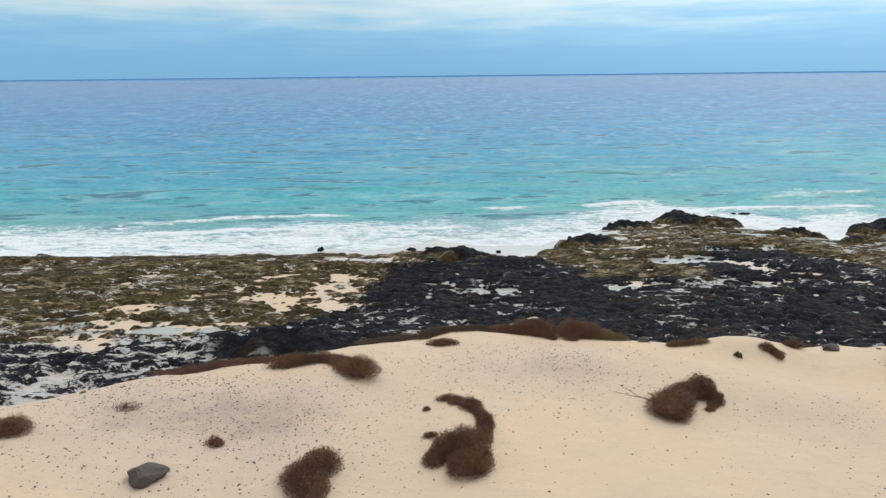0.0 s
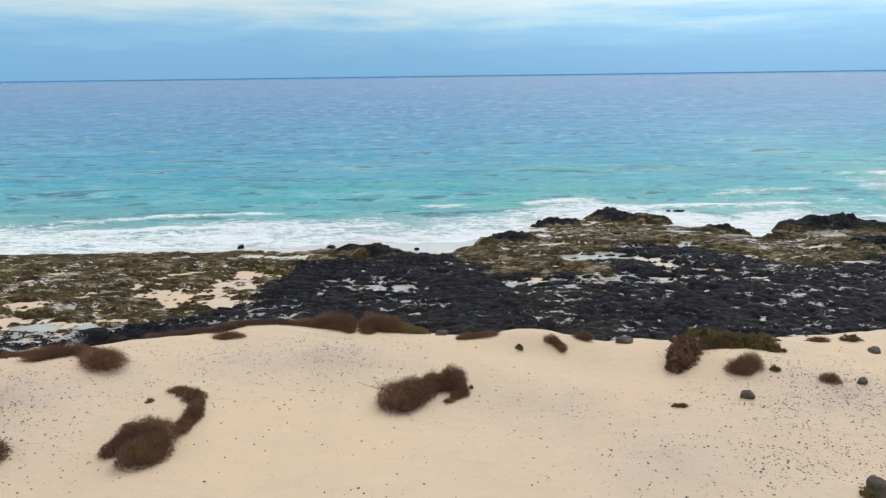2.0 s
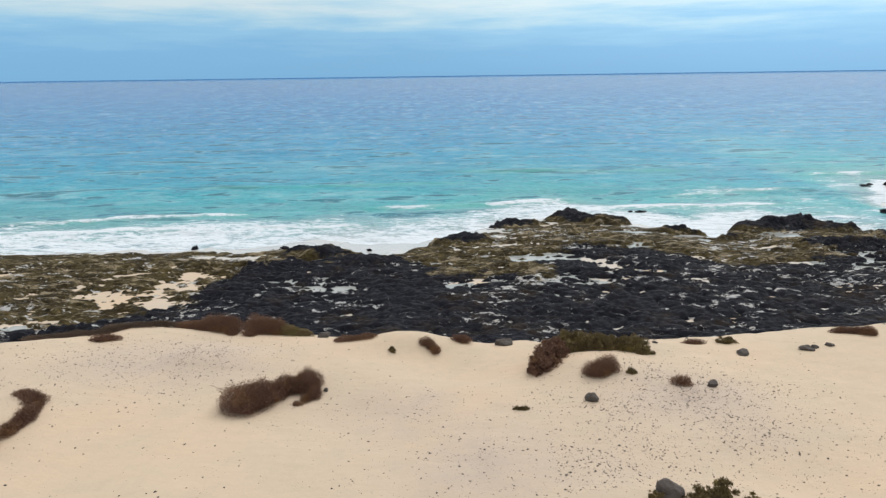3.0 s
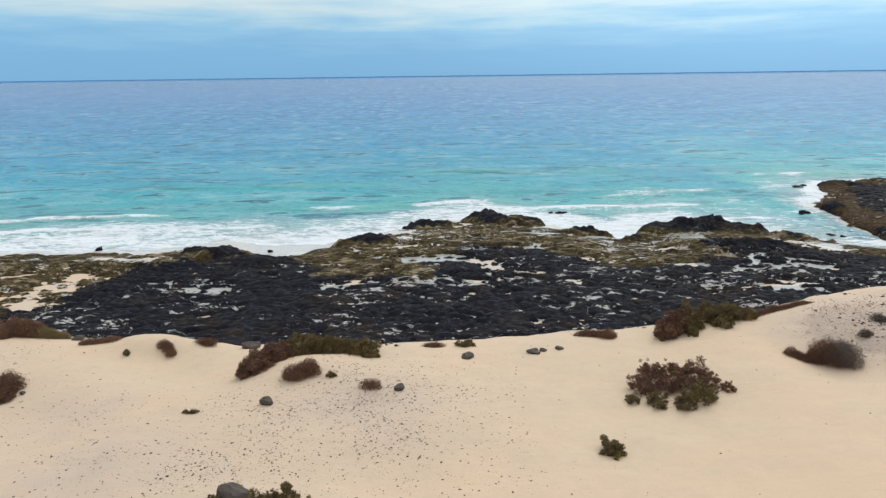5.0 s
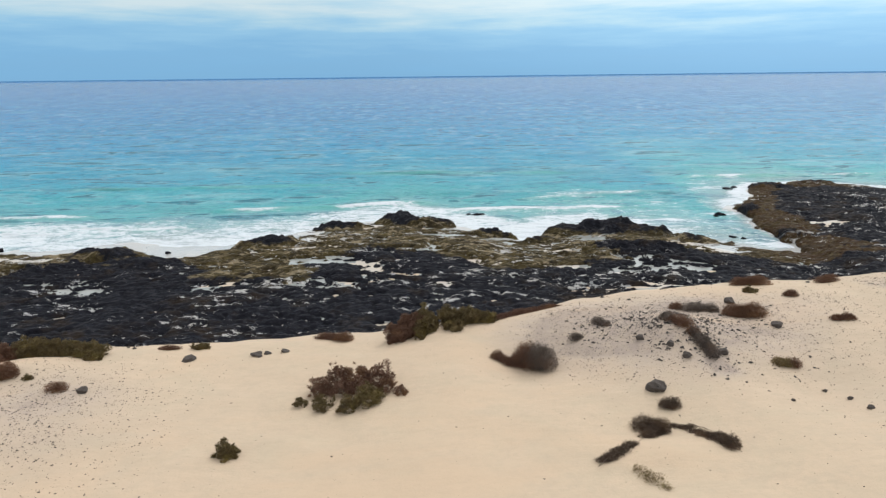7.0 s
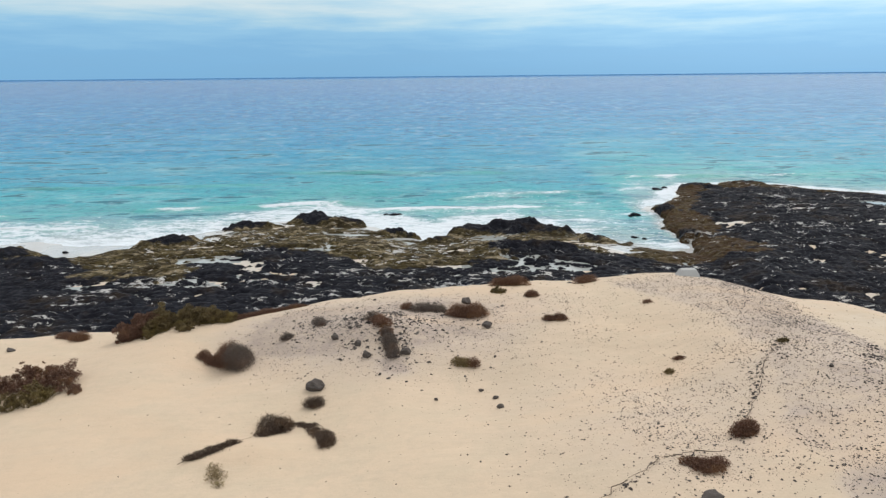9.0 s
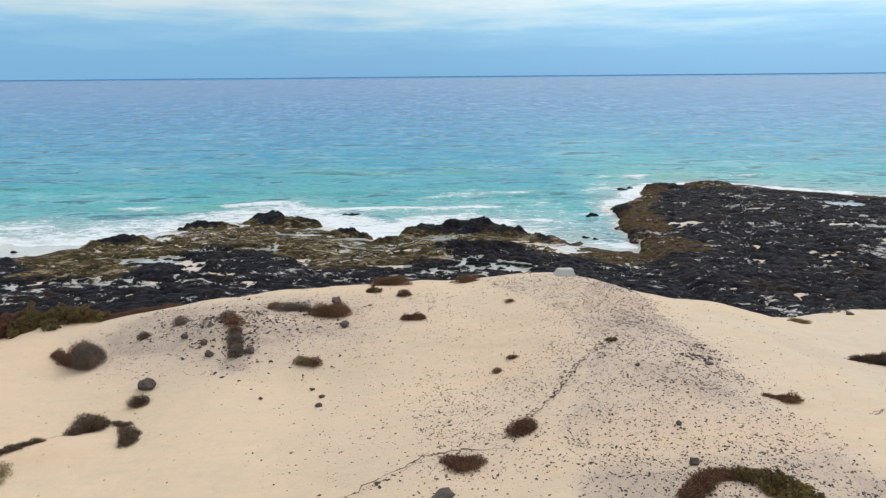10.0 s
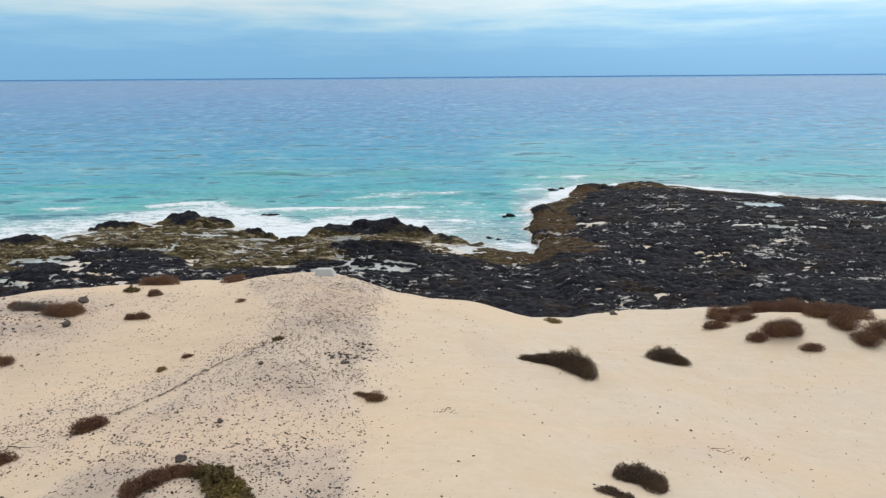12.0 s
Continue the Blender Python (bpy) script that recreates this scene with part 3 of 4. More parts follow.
def rock_height(x, y):
    e = np.interp(x, BROW_X, BROW_Y)
    d = edge(sway(x, y)) - y
    west = west_part(x, y)
    mid = step(41, 47, y + 2 * fbm(x * 0.1, y * 0.1, 2, 69)) * (1 - west) * step(72, 60, x)
    cover = 0.17 - 0.18 * west - 0.10 * mid - 0.06 * step(66, 80, x) + 0.06 * west * step(39, 35, y) - heap(x, y, HOLLOWS)
    wx, wy = x + 0.8 * fbm(x * 0.5, y * 0.5, 3, 71), y + 0.6 * fbm(x * 0.5, y * 0.5, 3, 72)
    broad = fbm(wx * 0.13, wy * 0.22, 3, 73)
    mid = fbm(wx * 0.40, wy * 0.85, 4, 80, 0.6)
    rough = ridged(wx * 0.9, wy * 1.2, 4, 74)
    f1, f2, own = worley(wx * 0.7, wy * 1.0, 75)
    g1, g2, own2 = worley(wx * 1.9, wy * 2.3, 76)
    dome = np.sqrt(np.clip(1 - (f1 / 0.75) ** 2, 0, 1))
    knob = np.sqrt(np.clip(1 - (g1 / 0.75) ** 2, 0, 1))
    blocks = 0.62 * (dome - 0.55) * (0.35 + own) + 0.36 * (knob - 0.5) * (0.3 + own2)
    rise = plateau(x + 1.8 * fbm(x * 0.45, y * 0.45, 4, 77, 0.55), y + 1.2 * fbm(x * 0.45, y * 0.45, 4, 78, 0.55), RISES)
    h1, h2, own3 = worley(wx * 1.3, wy * 1.1, 82)
    crag = step(0.05, 0.30, h2 - h1) * (0.3 + 0.7 * own3)
    rise = rise * (0.62 + 0.10 * rough + 0.22 * own * dome + 0.14 * crag)
    # long channels between the ledges, filled with sand
    lane = ridged(wx * 0.10 + 0.05 * wy, wy * 0.30, 3, 83)
    lanes = np.interp(x, [-20, 12, 18, 60, 70, 80], [0.1, 0.1, 1, 1, 0.25, 0.15]) * step(43, 48, y) * (1 - west)
    ragged = fbm(wx * 1.5, wy * 2.0, 3, 85, 0.65) + 0.5 * ridged(wx * 1.9, wy * 2.4, 2, 86)
    west_lane = ridged(wx * 0.14 - 0.10 * wy, wy * 0.26 + 0.05 * wx, 3, 87)
    rel = cover + 0.20 * broad + 0.40 * mid + 0.26 * rough + (0.5 - 0.28 * west) * blocks + 0.30 * ragged - 0.42 * lanes * step(0.30, 0.62, lane) + 0.10 * lanes
    rel = rel - west * (0.26 * step(-32, -17, x) * step(0.25, 0.60, west_lane) - 0.12)
    rel = np.where(rel > 0, 0.2 * np.tanh(rel / 0.2) + 0.3 * rel, rel)
    rel = rel * (0.3 + 0.7 * step(0.5, np.interp(x, [62, 70], [9, 3]), d)) + rise
    rim = d + 2.6 * fbm(x * 0.3, y * 0.3, 4, 79, 0.6)
    rel = rel + 0.12 * step(9, 4, d) * step(12, 6, x) - 0.10 * step(10, 4, d) * step(12, 16, x) * step(68, 62, x) - 0.9 * step(0.3, -1.6, rim) - 0.25 * np.clip(-d, 0, 20)
    rel = rel + 0.35 * step(8, 2, y - e - 8)
    return shelf_sand(x, y) + np.where(rel > 0, rel, rel * 0.6)


shelf = sheet("rock_shelf", lines((-62, -30, 0.3), (-30, 90, 0.17), (90, 134, 0.26)), lines((27, 60, 0.16), (60, 106, 0.22)), rock_height, ROCK,
              [("algae", algae_zone), ("salt", salt_zone), ("rust", lambda x, y: step(62, 69, x + 2 * fbm(x * 0.2, y * 0.2, 2, 84))), ("flat", lambda x, y: 1 - np.clip(1.3 * plateau(x, y, RISES), 0, 1))], lambda x, y: (rock_height(x, y) > land(x, y) - 0.12) & (y < edge(x) + 8) & (y > np.interp(x, BROW_X, BROW_Y) + 3))
tagged(shelf, "rugged black lava rock shelf with brown-green weed near the water", "rock", kind="structure")


def pool_keep(x, y):
    return ((fbm(x * 0.11, y * 0.16, 3, 91) > 0.12 + 0.32 * west_part(x, y)) | (heap(x, y, HOLLOWS[:1]) > 0.1)) & (edge(x) - y > 3) & (y > 36)


pools = sheet("tide_pools", lines((-60, 132, 0.6)), lines((36, 100, 0.5)), lambda x, y: shelf_sand(x, y) + 0.02, POOL, (), pool_keep)
tagged(pools, "shallow grey tide pools left between the rocks", "water", kind="stuff")

# the sea, in rows that widen towards the horizon
rows_y = [57.0]
while rows_y[-1] < 4700:
    rows_y.append(rows_y[-1] + max(0.28, (rows_y[-1] - 40) * 0.0075))
rows_y = np.array(rows_y)
U, SY = np.meshgrid(np.linspace(-1, 1, 340), rows_y)
SX = 32 + U * (SY * 0.95 + 45)


# swells that steepen towards the shore: crest line y = a + b (x - x0), from x0 to x1, height, share of foam
BREAKERS = [(71.5, 0.15, -75, -8, 0.55, 0.7), (70.5, 0.05, -75, 8, 0.3, 0.7), (84.5, 0.14, 0, 36, 0.6, 0.3), (91.0, 0.16, 42, 78, 0.6, 0.5), (81.5, 0.1, 26, 62, 0.35, 0.5),
            (110.0, 0.0, 70, 120, 0.45, 0.2), (101.0, 0.05, -30, 20, 0.35, 0.0), (118.0, -0.05, 10, 60, 0.35, 0.0), (68.5, 0.05, -60, 2, 0.2, 0.7)]


def sea_fields(x, y):
    z = np.zeros(x.shape)
    foam, face = np.zeros(x.shape), np.zeros(x.shape)
    near = step(600, 90, y)
    d = y - shore(sway(x, y))
    z += 0.16 * near * np.sin(0.26 * y + 0.02 * x + 1.6 * fbm(x * 0.02, y * 0.02, 2, 101))
    z += 0.10 * near * fbm(x * 0.12, y * 0.3, 3, 102) + 0.07 * step(300, 80, y) * fbm(x * 0.5, y * 0.9, 3, 103)
    z += 0.5 * step(150, 800, y) * fbm(x * 0.012, y * 0.03, 3, 104)
    for a, b, x0, x1, h, share in BREAKERS:
        wob = 1.3 * fbm(x * 0.09, y * 0 + a, 3, 110) + 0.4 * fbm(x * 0.4, y * 0 + a, 2, 111)
        u = y - (a + b * (x - x0)) - wob
        span = step(x0, x0 + 8, x) * step(x1, x1 - 8, x) * (0.6 + 0.5 * fbm(x * 0.07, y * 0 + 2 * a, 2, 112))
        z += h * span * np.where(u > 0, np.exp(-(u / 2.2) ** 2), np.exp(-(u / 0.9) ** 2))
        lip = np.exp(-((u + 0.3) / 0.75) ** 2)
        trail = np.where(u < 0, np.exp(u / 4.0), 0)
        patch = step(0.62 - share, 0.95 - share, 0.5 + 0.5 * fbm(x * 0.13, y * 0 + 3 * a, 3, 113)) if share > 0 else 0.0
        foam = np.maximum(foam, span * patch * np.maximum(1.05 * lip, 0.6 * trail))
        face = np.maximum(face, 0.75 * np.clip(span, 0, 1) * np.exp(-((u + 0.6) / 1.0) ** 2))
    surf = np.interp(x, [-90, -8, 8, 20, 40, 56, 68, 76, 90, 110, 130], [20, 20, 19, 16, 14, 12, 11, 8, 4, 5, 5])
    wash = step(1.0, 0.45, d / surf) * step(-2, 0.3, d)
    foam = np.maximum(foam, wash * (1 - 0.55 * step(52, 58, x) * step(73, 70, x)) * (1 - 0.75 * step(78, 84, x) * step(0.25, -0.15, fbm(x * 0.09, y * 0.05, 3, 125))) * (0.62 + 0.2 * step(66, 74, x) + 0.35 * fbm(x * 0.07, y * 0.16, 3, 120)))
    foam = np.maximum(foam, (0.30 + 0.42 * step(-0.05, 0.45, fbm(x * 0.09, y * 0.2, 3, 121))) * step(34, 12, d) * step(34, 54, x) * step(86, 76, x))
    foam = foam * step(160, 115, y)
    thin = step(3.2 + 3 * step(-8, 0, x) * step(14, 8, x), 0.2, d + 1.2 * fbm(x * 0.15, y * 0.15, 3, 123))
    z = z * step(-1, 6, d) + 0.02
    off = np.clip(np.log((np.clip(d, 0, None) + 3) / 3) / math.log(1600), 0, 1)
    return z, foam, face, thin, off


SZ, s_foam, s_face, s_thin, s_off = sea_fields(SX, SY)
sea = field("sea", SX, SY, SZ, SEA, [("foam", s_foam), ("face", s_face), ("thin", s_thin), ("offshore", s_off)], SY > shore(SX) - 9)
tagged(sea, "turquoise sea with low swell, white surf and foam on the shore", "sea", kind="structure")


# ---------------------------------------------------------------- things on the sand
def part(name, me, parent, label="", kind=""):
    ob = new(name, me)
    ob.parent = parent
    return tagged(ob, label, kind=kind)


def tubes(name, runs, mat):
    """Tapered five-sided twigs along runs of (points, radius at the base)."""
    co, quads = [], []
    for pts, r in runs:
        base = len(co)
        for k, p in enumerate(pts):
            rr = r * (1 - 0.85 * k / (len(pts) - 1))
            for j in range(5):
                a = j * math.tau / 5
                co.append((p[0] + rr * math.cos(a), p[1] + rr * math.sin(a) * 0.8, p[2] + rr * math.sin(a + 0.8) * 0.7))
        for k in range(len(pts) - 1):
            for j in range(5):
                a, b = base + 5 * k + j, base + 5 * k + (j + 1) % 5
                quads.append((a, b, b + 5, a + 5))
    return mesh_of(name, np.array(co), np.array(quads), mat, True)


def blades(name, p, d, rng, size, width, lift, mat):
    """Thin pointed blades at p, leaning along d."""
    count = len(p)
    a = d * 0.75 + np.array((0, 0, lift)) + rng.normal(size=(count, 3)) * 0.5
    a /= np.linalg.norm(a, axis=1)[:, None]
    s = np.cross(a, rng.normal(size=(count, 3)))
    s /= np.linalg.norm(s, axis=1)[:, None] + 1e-9
    L = size * (0.5 + rng.random(count))[:, None]
    W = L * width
    co = np.stack([p - a * L * 0.5 + s * W, p + a * L * 0.7, p - a * L * 0.5 - s * W], 1)
    return mesh_of(name, co.reshape(-1, 3), np.arange(count * 3).reshape(-1, 3), mat, False)


def brush(name, rng, c, r, count, mat):
    """A fuzzy cushion of fine twigs about c with half axes r, thin towards its uneven rim."""
    d = rng.normal(size=(count, 3))
    d[:, 2] = np.abs(d[:, 2])
    d /= np.linalg.norm(d, axis=1)[:, None]
    lobes = rng.normal(size=(9, 3))
    lobes[:, 2] = np.abs(lobes[:, 2]) * 0.6
    lobes /= np.linalg.norm(lobes, axis=1)[:, None]
    reach = 0.84 + 0.34 * np.max(np.exp(7 * (d @ lobes.T - 1)) * rng.uniform(0.5, 1.0, 9), axis=1)
    rho = rng.random(count) ** 0.5 * reach * (1 + 0.24 * rng.random(count) ** 3)
    p = d * rho[:, None] * np.array(r)
    p[:, 2] = np.maximum(p[:, 2], 0.02)
    return blades(name, p + np.array(c), d, rng, 0.034, 0.19, 0.25, mat)


def leaves(name, rng, c, r, count, size, mat, lumpy=1.0):
    """An uneven leafy crown about c with half axes r: many small sprays of short blades."""
    sprays = int(16 + 70 * lumpy * max(r[0], r[1], 0.3))
    v = rng.normal(size=(sprays, 3))
    v /= np.linalg.norm(v, axis=1)[:, None]
    v[:, 2] = np.abs(v[:, 2])
    heart = v * (0.45 + 0.42 * rng.random(sprays) + 0.26 * lumpy * rng.random(sprays) ** 3)[:, None] * np.array(r)
    girth = (0.10 + 0.24 * rng.random(sprays) ** 1.5) * math.sqrt(max(r[0], 0.2) * max(r[2], 0.2))
    own = rng.choice(sprays, count, p=girth ** 2 / np.sum(girth ** 2))
    d = rng.normal(size=(count, 3))
    d /= np.linalg.norm(d, axis=1)[:, None]
    p = heart[own] + d * (girth[own] * rng.random(count) ** 0.5)[:, None] * np.array((1.0, 0.9, 0.85))
    p[:, 2] = np.maximum(p[:, 2], 0.03)
    return blades(name, p + np.array(c), d, rng, size, 0.26, 0.3, mat)


def twig_mass(name, rng, c, r, mat):
    """The close-grown heart of a shrub: a lumpy, creased mound."""
    bm = bmesh.new()
    bmesh.ops.create_icosphere(bm, subdivisions=3, radius=1)
    k = Vector((rng.random() * 40, rng.random() * 40, 0))
    for v in bm.verts:
        q = v.co.copy()
        f = 0.54 + 0.24 * noise.noise(q * 2.3 + k) + 0.2 * noise.noise(q * 6 + k)
        v.co = Vector((c[0] + q.x * f * r[0], c[1] + q.y * f * r[1], c[2] + max(q.z, -0.1) * f * r[2]))
    me = bpy.data.meshes.new(name)
    bm.to_mesh(me)
    bm.free()
    me.materials.append(mat)
    return me


def joined(clumps):
    """Fills the short gaps between neighbouring clumps."""
    out = [clumps[0]]
    for a, b in zip(clumps, clumps[1:]):
        gap, wide = math.hypot(a[0] - b[0], a[1] - b[1]), (a[2] + b[2]) / 2
        if 0.45 * wide < gap < 1.7 * wide:
            out.append(tuple((u + v) / 2 * k for u, v, k in zip(a, b, (1, 1, 0.9, 0.85, 1))))
        out.append(b)
    return out


shrub_count = [0]


def shrub(label, mat, clumps, thick=1.0, size=0.05, twigs=0.5, group="", bare=False, runners=(), lumpy=1.0, second=None, join=True, leafy=False):
    """A low desert shrub. clumps: (x, y, width, apparent height) of each mass of twigs and leaves, and
    how far it is lifted. second: another leaf colour, for the clumps that lie beyond an x or below a y."""
    shrub_count[0] += 1
    rng = np.random.default_rng(100 + shrub_count[0])
    cx = sum(c[0] * c[2] for c in clumps) / sum(c[2] for c in clumps)
    cy = sum(c[1] * c[2] for c in clumps) / sum(c[2] for c in clumps)
    ob = new("shrub")
    ob.location = (cx, cy, ground_z(cx, cy) - 0.03)
    tagged(ob, label, "shrub", group or "desert shrubs on the dune")
    o = np.array(ob.location)
    runs = []
    for x, y, w, h, *lift in joined(clumps) if join else clumps:
        tone = second[0] if second and (x > second[1] or y < second[2]) else mat
        g = ground_z(x, y) + sum(lift)
        r = np.array((w / 2 * 1.05, max(h * 0.6, w * 0.24), h * 0.74))
        c = np.array((x, y, g - 0.03)) - o
        if not bare:
            area = r[0] * r[1] + r[0] * r[2] + r[1] * r[2]
            if thick > 0.7:
                part("twig_mass", twig_mass("twig_mass", rng, c, r, tone), ob)
            if leafy or tone is OLIVE:
                part("leaf_clump", leaves("leaf_clump", rng, c, r, int(min(16000, max(500, 7500 * thick * area))), size, tone, lumpy), ob, kind="stuff")
            else:
                part("leaf_clump", brush("leaf_clump", rng, c, r, int(min(20000, max(200, 17000 * thick * area))), tone), ob, kind="stuff")
        for k in range(int((3 + 6 * max(w, h)) * twigs)):
            a, e = rng.random() * math.tau, 0.1 + 0.9 * rng.random()
            out = np.array((math.cos(a) * math.cos(e), math.sin(a) * math.cos(e), math.sin(e))) * r * (0.65 + 0.4 * rng.random())
            root = c + np.array((rng.normal() * 0.12 * w, rng.normal() * 0.12 * h, -0.02))
            bend = rng.normal(size=3) * 0.05
            runs.append(([root, root + out * 0.4 + bend, root + out * 0.75 + bend * 0.5, root + out], (0.013 if bare else 0.005) + 0.005 * rng.random()))
    for (ax, ay), (bx, by) in runners:
        pts = []
        for k in range(7):
            f = k / 6
            px, py = ax + (bx - ax) * f + 0.03 * rng.normal(), ay + (by - ay) * f + 0.03 * rng.normal()
            pts.append(np.array((px, py, ground_z(px, py) + 0.05 + 0.03 * rng.random())) - o)
        part("runner", tubes("runner", [(pts, 0.016)], BARK), ob, "long bare runner over the sand")
    part("twig_tangle", tubes("twig_tangle", runs, BARK), ob, "thin dry branches", "stuff")
    return ob


stone_count = [0]


def stone(x, y, w, h, label="dark weathered basalt stone lying on the sand", z=None, mat=None, name="stone", rough=0.22, group="stones on the dune"):
    stone_count[0] += 1
    rng = np.random.default_rng(500 + stone_count[0])
    bm = bmesh.new()
    bmesh.ops.create_icosphere(bm, subdivisions=3, radius=1)
    cuts = [(Vector(rng.normal(size=3)).normalized(), 0.58 + 0.25 * rng.random()) for k in range(11)]
    s = rng.random() * 50
    for v in bm.verts:
        p = v.co.copy()
        for nrm, lim in cuts:
            over = p.dot(nrm) - lim
            if over > 0:
                p -= nrm * over * 0.97
        p *= 1 + rough * noise.noise(v.co * 1.7 + Vector((s, 0, 0))) + 0.35 * rough * noise.noise(v.co * 5 + Vector((0, s, 0)))
        v.co = Vector((p.x * w * 0.58, p.y * w * 0.46, p.z * h * 0.62))
    me = bpy.data.meshes.new(name)
    bm.to_mesh(me)
    bm.free()
    me.materials.append(mat or STONE)
    ob = new(name, me)
    ob.location = (x, y, (ground_z(x, y) if z is None else z) + h * 0.2)
    ob.rotation_euler = (0, 0, rng.random() * 1.2 - 0.6)
    return tagged(ob, label, "stone", group)


B, R, D, G, O, S = BROWN, RUSTY, DARK, GREY, OLIVE, STRAW
shrub("long low brown dry shrub half buried in sand", B, [(-5.26, 19.96, 1.66, 0.62), (-4.3, 20.15, 1.1, 0.5), (-3.6, 19.8, 0.9, 0.55), (-2.96, 19.24, 1.4, 0.85)], second=(R, -3.8, 0))
shrub("rounded brown dry shrub on open sand", B, [(-3.23, 13.99, 1.04, 0.75), (-3.55, 13.35, 1.0, 0.8), (-3.3, 13.0, 1.0, 0.8)])
shrub("brown dry shrub grown in a ring round bare sand", B, [(-0.35, 14.5, 0.6, 0.5), (0.0, 14.9, 0.9, 0.75), (0.55, 15.05, 1.2, 0.9), (0.48, 14.2, 1.05, 0.8), (0.85, 14.5, 0.7, 0.8), (1.05, 15.6, 0.5, 0.5), (1.12, 16.3, 0.56, 0.59),
                                                           (1.0, 16.9, 0.4, 0.4), (0.73, 17.35, 0.75, 0.5), (0.06, 17.92, 0.75, 0.28), (-0.59, 17.3, 0.28, 0.21), (-0.44, 15.68, 0.46, 0.25)], thick=0.85)
shrub("two-humped dark brown dry shrub on open sand", B, [(6.90, 17.56, 1.3, 1.2), (7.30, 18.11, 1.1, 1.0), (7.85, 18.96, 0.95, 0.75), (8.60, 19.31, 0.95, 0.88), (8.90, 18.76, 0.5, 0.5), (8.46, 18.23, 0.36, 0.2)], runners=[((6.75, 18.36), (5.45, 18.96)), ((6.65, 18.16), (5.85, 19.26))])
shrub("low brown scrub along the seaward slope of the dune", B, [(-9.2, 20.0, 1.8, 0.28), (-8.0, 20.8, 1.8, 0.28), (-6.8, 21.4, 1.6, 0.28)])
shrub("low brown scrub along the seaward slope of the dune", D, [(-2.8, 23.3, 1.6, 0.26), (-1.6, 23.9, 1.8, 0.3), (-0.2, 24.6, 1.8, 0.34), (1.2, 25.0, 1.4, 0.36)])
shrub("small brown tuft on the dune brow", B, [(-0.11, 23.04, 1.29, 0.36)])
shrub("rusty brown scrub heaped on the dune brow", R, [(2.3, 25.2, 1.5, 0.48), (3.3, 25.1, 1.3, 0.90), (4.0, 24.9, 1.2, 1.02), (4.4, 24.3, 0.5, 0.36)], second=(B, 3.8, 0))
shrub("rusty brown and olive scrub spilling over the dune brow", R, [(5.3, 24.9, 1.2, 1.08), (5.9, 24.7, 1.2, 0.96), (6.6, 24.6, 1.0, 0.66), (7.3, 24.6, 0.9, 0.42), (5.2, 24.2, 0.6, 0.42)], second=(STRAW, 6.4, 0))
shrub("low rusty tufts along a sand hummock", R, [(9.23, 23.31, 1.0, 0.35), (10.13, 23.31, 1.2, 0.3)], thick=0.8)
shrub("small brown tuft on a sand hummock", R, [(12.50, 22.72, 0.6, 0.4), (12.85, 22.42, 0.4, 0.4)])
shrub("small olive tuft on a sand hummock", O, [(11.20, 22.26, 0.3, 0.3)], twigs=0.5)
shrub("brown shrub at the dune brow", B, [(13.85, 23.37, 0.9, 0.42)])
shrub("dense brown dry shrub hugging the sand", R, [(-11.45, 14.75, 0.9, 0.7), (-12.2, 14.3, 1.0, 0.8)])
shrub("small dry tuft in gravelly sand", R, [(-6.21, 14.92, 0.5, 0.34)], thick=0.8)
shrub("a few bare twigs in the sand", B, [(-9.2, 16.33, 0.8, 0.35)], thick=0.25)
shrub("spiky brown shrub on the dune brow", B, [(16.38, 20.18, 0.7, 0.72), (16.78, 20.68, 1.0, 1.08), (17.18, 21.38, 1.0, 1.14), (17.38, 21.98, 0.9, 0.96)], leafy=True, twigs=1.5)
shrub("broad leafy olive shrub on the dune brow", O, [(18.0, 22.1, 1.5, 1.02), (19.1, 22.4, 1.7, 1.02), (20.2, 22.2, 1.6, 0.78), (20.6, 21.6, 0.6, 0.42)])
shrub("rusty brown dry shrub on a sand bank", R, [(18.3, 19.5, 0.9, 0.6), (18.75, 19.75, 0.8, 0.65)])
shrub("small rusty tuft in gravelly sand", R, [(20.96, 18.83, 0.75, 0.45)], thick=0.7)
shrub("small olive tuft in gravelly sand", O, [(19.54, 19.58, 0.38, 0.27)])
shrub("small olive tuft on bare sand", O, [(15.53, 17.42, 0.55, 0.2)])
shrub("leafy olive green shrub beside a large stone", O, [(19.07, 12.45, 0.8, 0.5), (19.67, 12.60, 0.6, 0.65), (18.02, 12.50, 0.35, 0.4), (20.22, 12.40, 0.5, 0.4)])
shrub("small olive tuft on the dune brow", O, [(24.2, 22.9, 0.9, 0.4)])
shrub("small brown tuft on the dune brow", B, [(22.96, 22.9, 0.9, 0.3)])
shrub("large open leafy shrub, brown with olive sprays", B, [(30.3, 19.2, 0.9, 0.8, 0.15), (30.95, 19.1, 0.75, 0.7, 0.15), (31.65, 19.0, 1.0, 0.8, 0.15), (29.75, 18.5, 0.95, 0.75, 0.05), (29.28, 17.75, 0.46, 0.45), (30.01, 17.6, 0.75, 0.6), (30.5, 18.4, 0.8, 0.6, 0.1),
                                                           (30.87, 17.4, 0.7, 0.7), (31.45, 17.75, 0.9, 0.85), (31.1, 18.4, 0.9, 0.6, 0.1), (31.95, 18.4, 0.7, 0.55, 0.1), (32.45, 18.15, 0.5, 0.4)], thick=0.62, twigs=2.2, second=(O, 99, 17.8), join=False, leafy=True, lumpy=1.5)
shrub("small round olive tuft on bare sand", O, [(27.88, 14.9, 0.69, 0.65)])
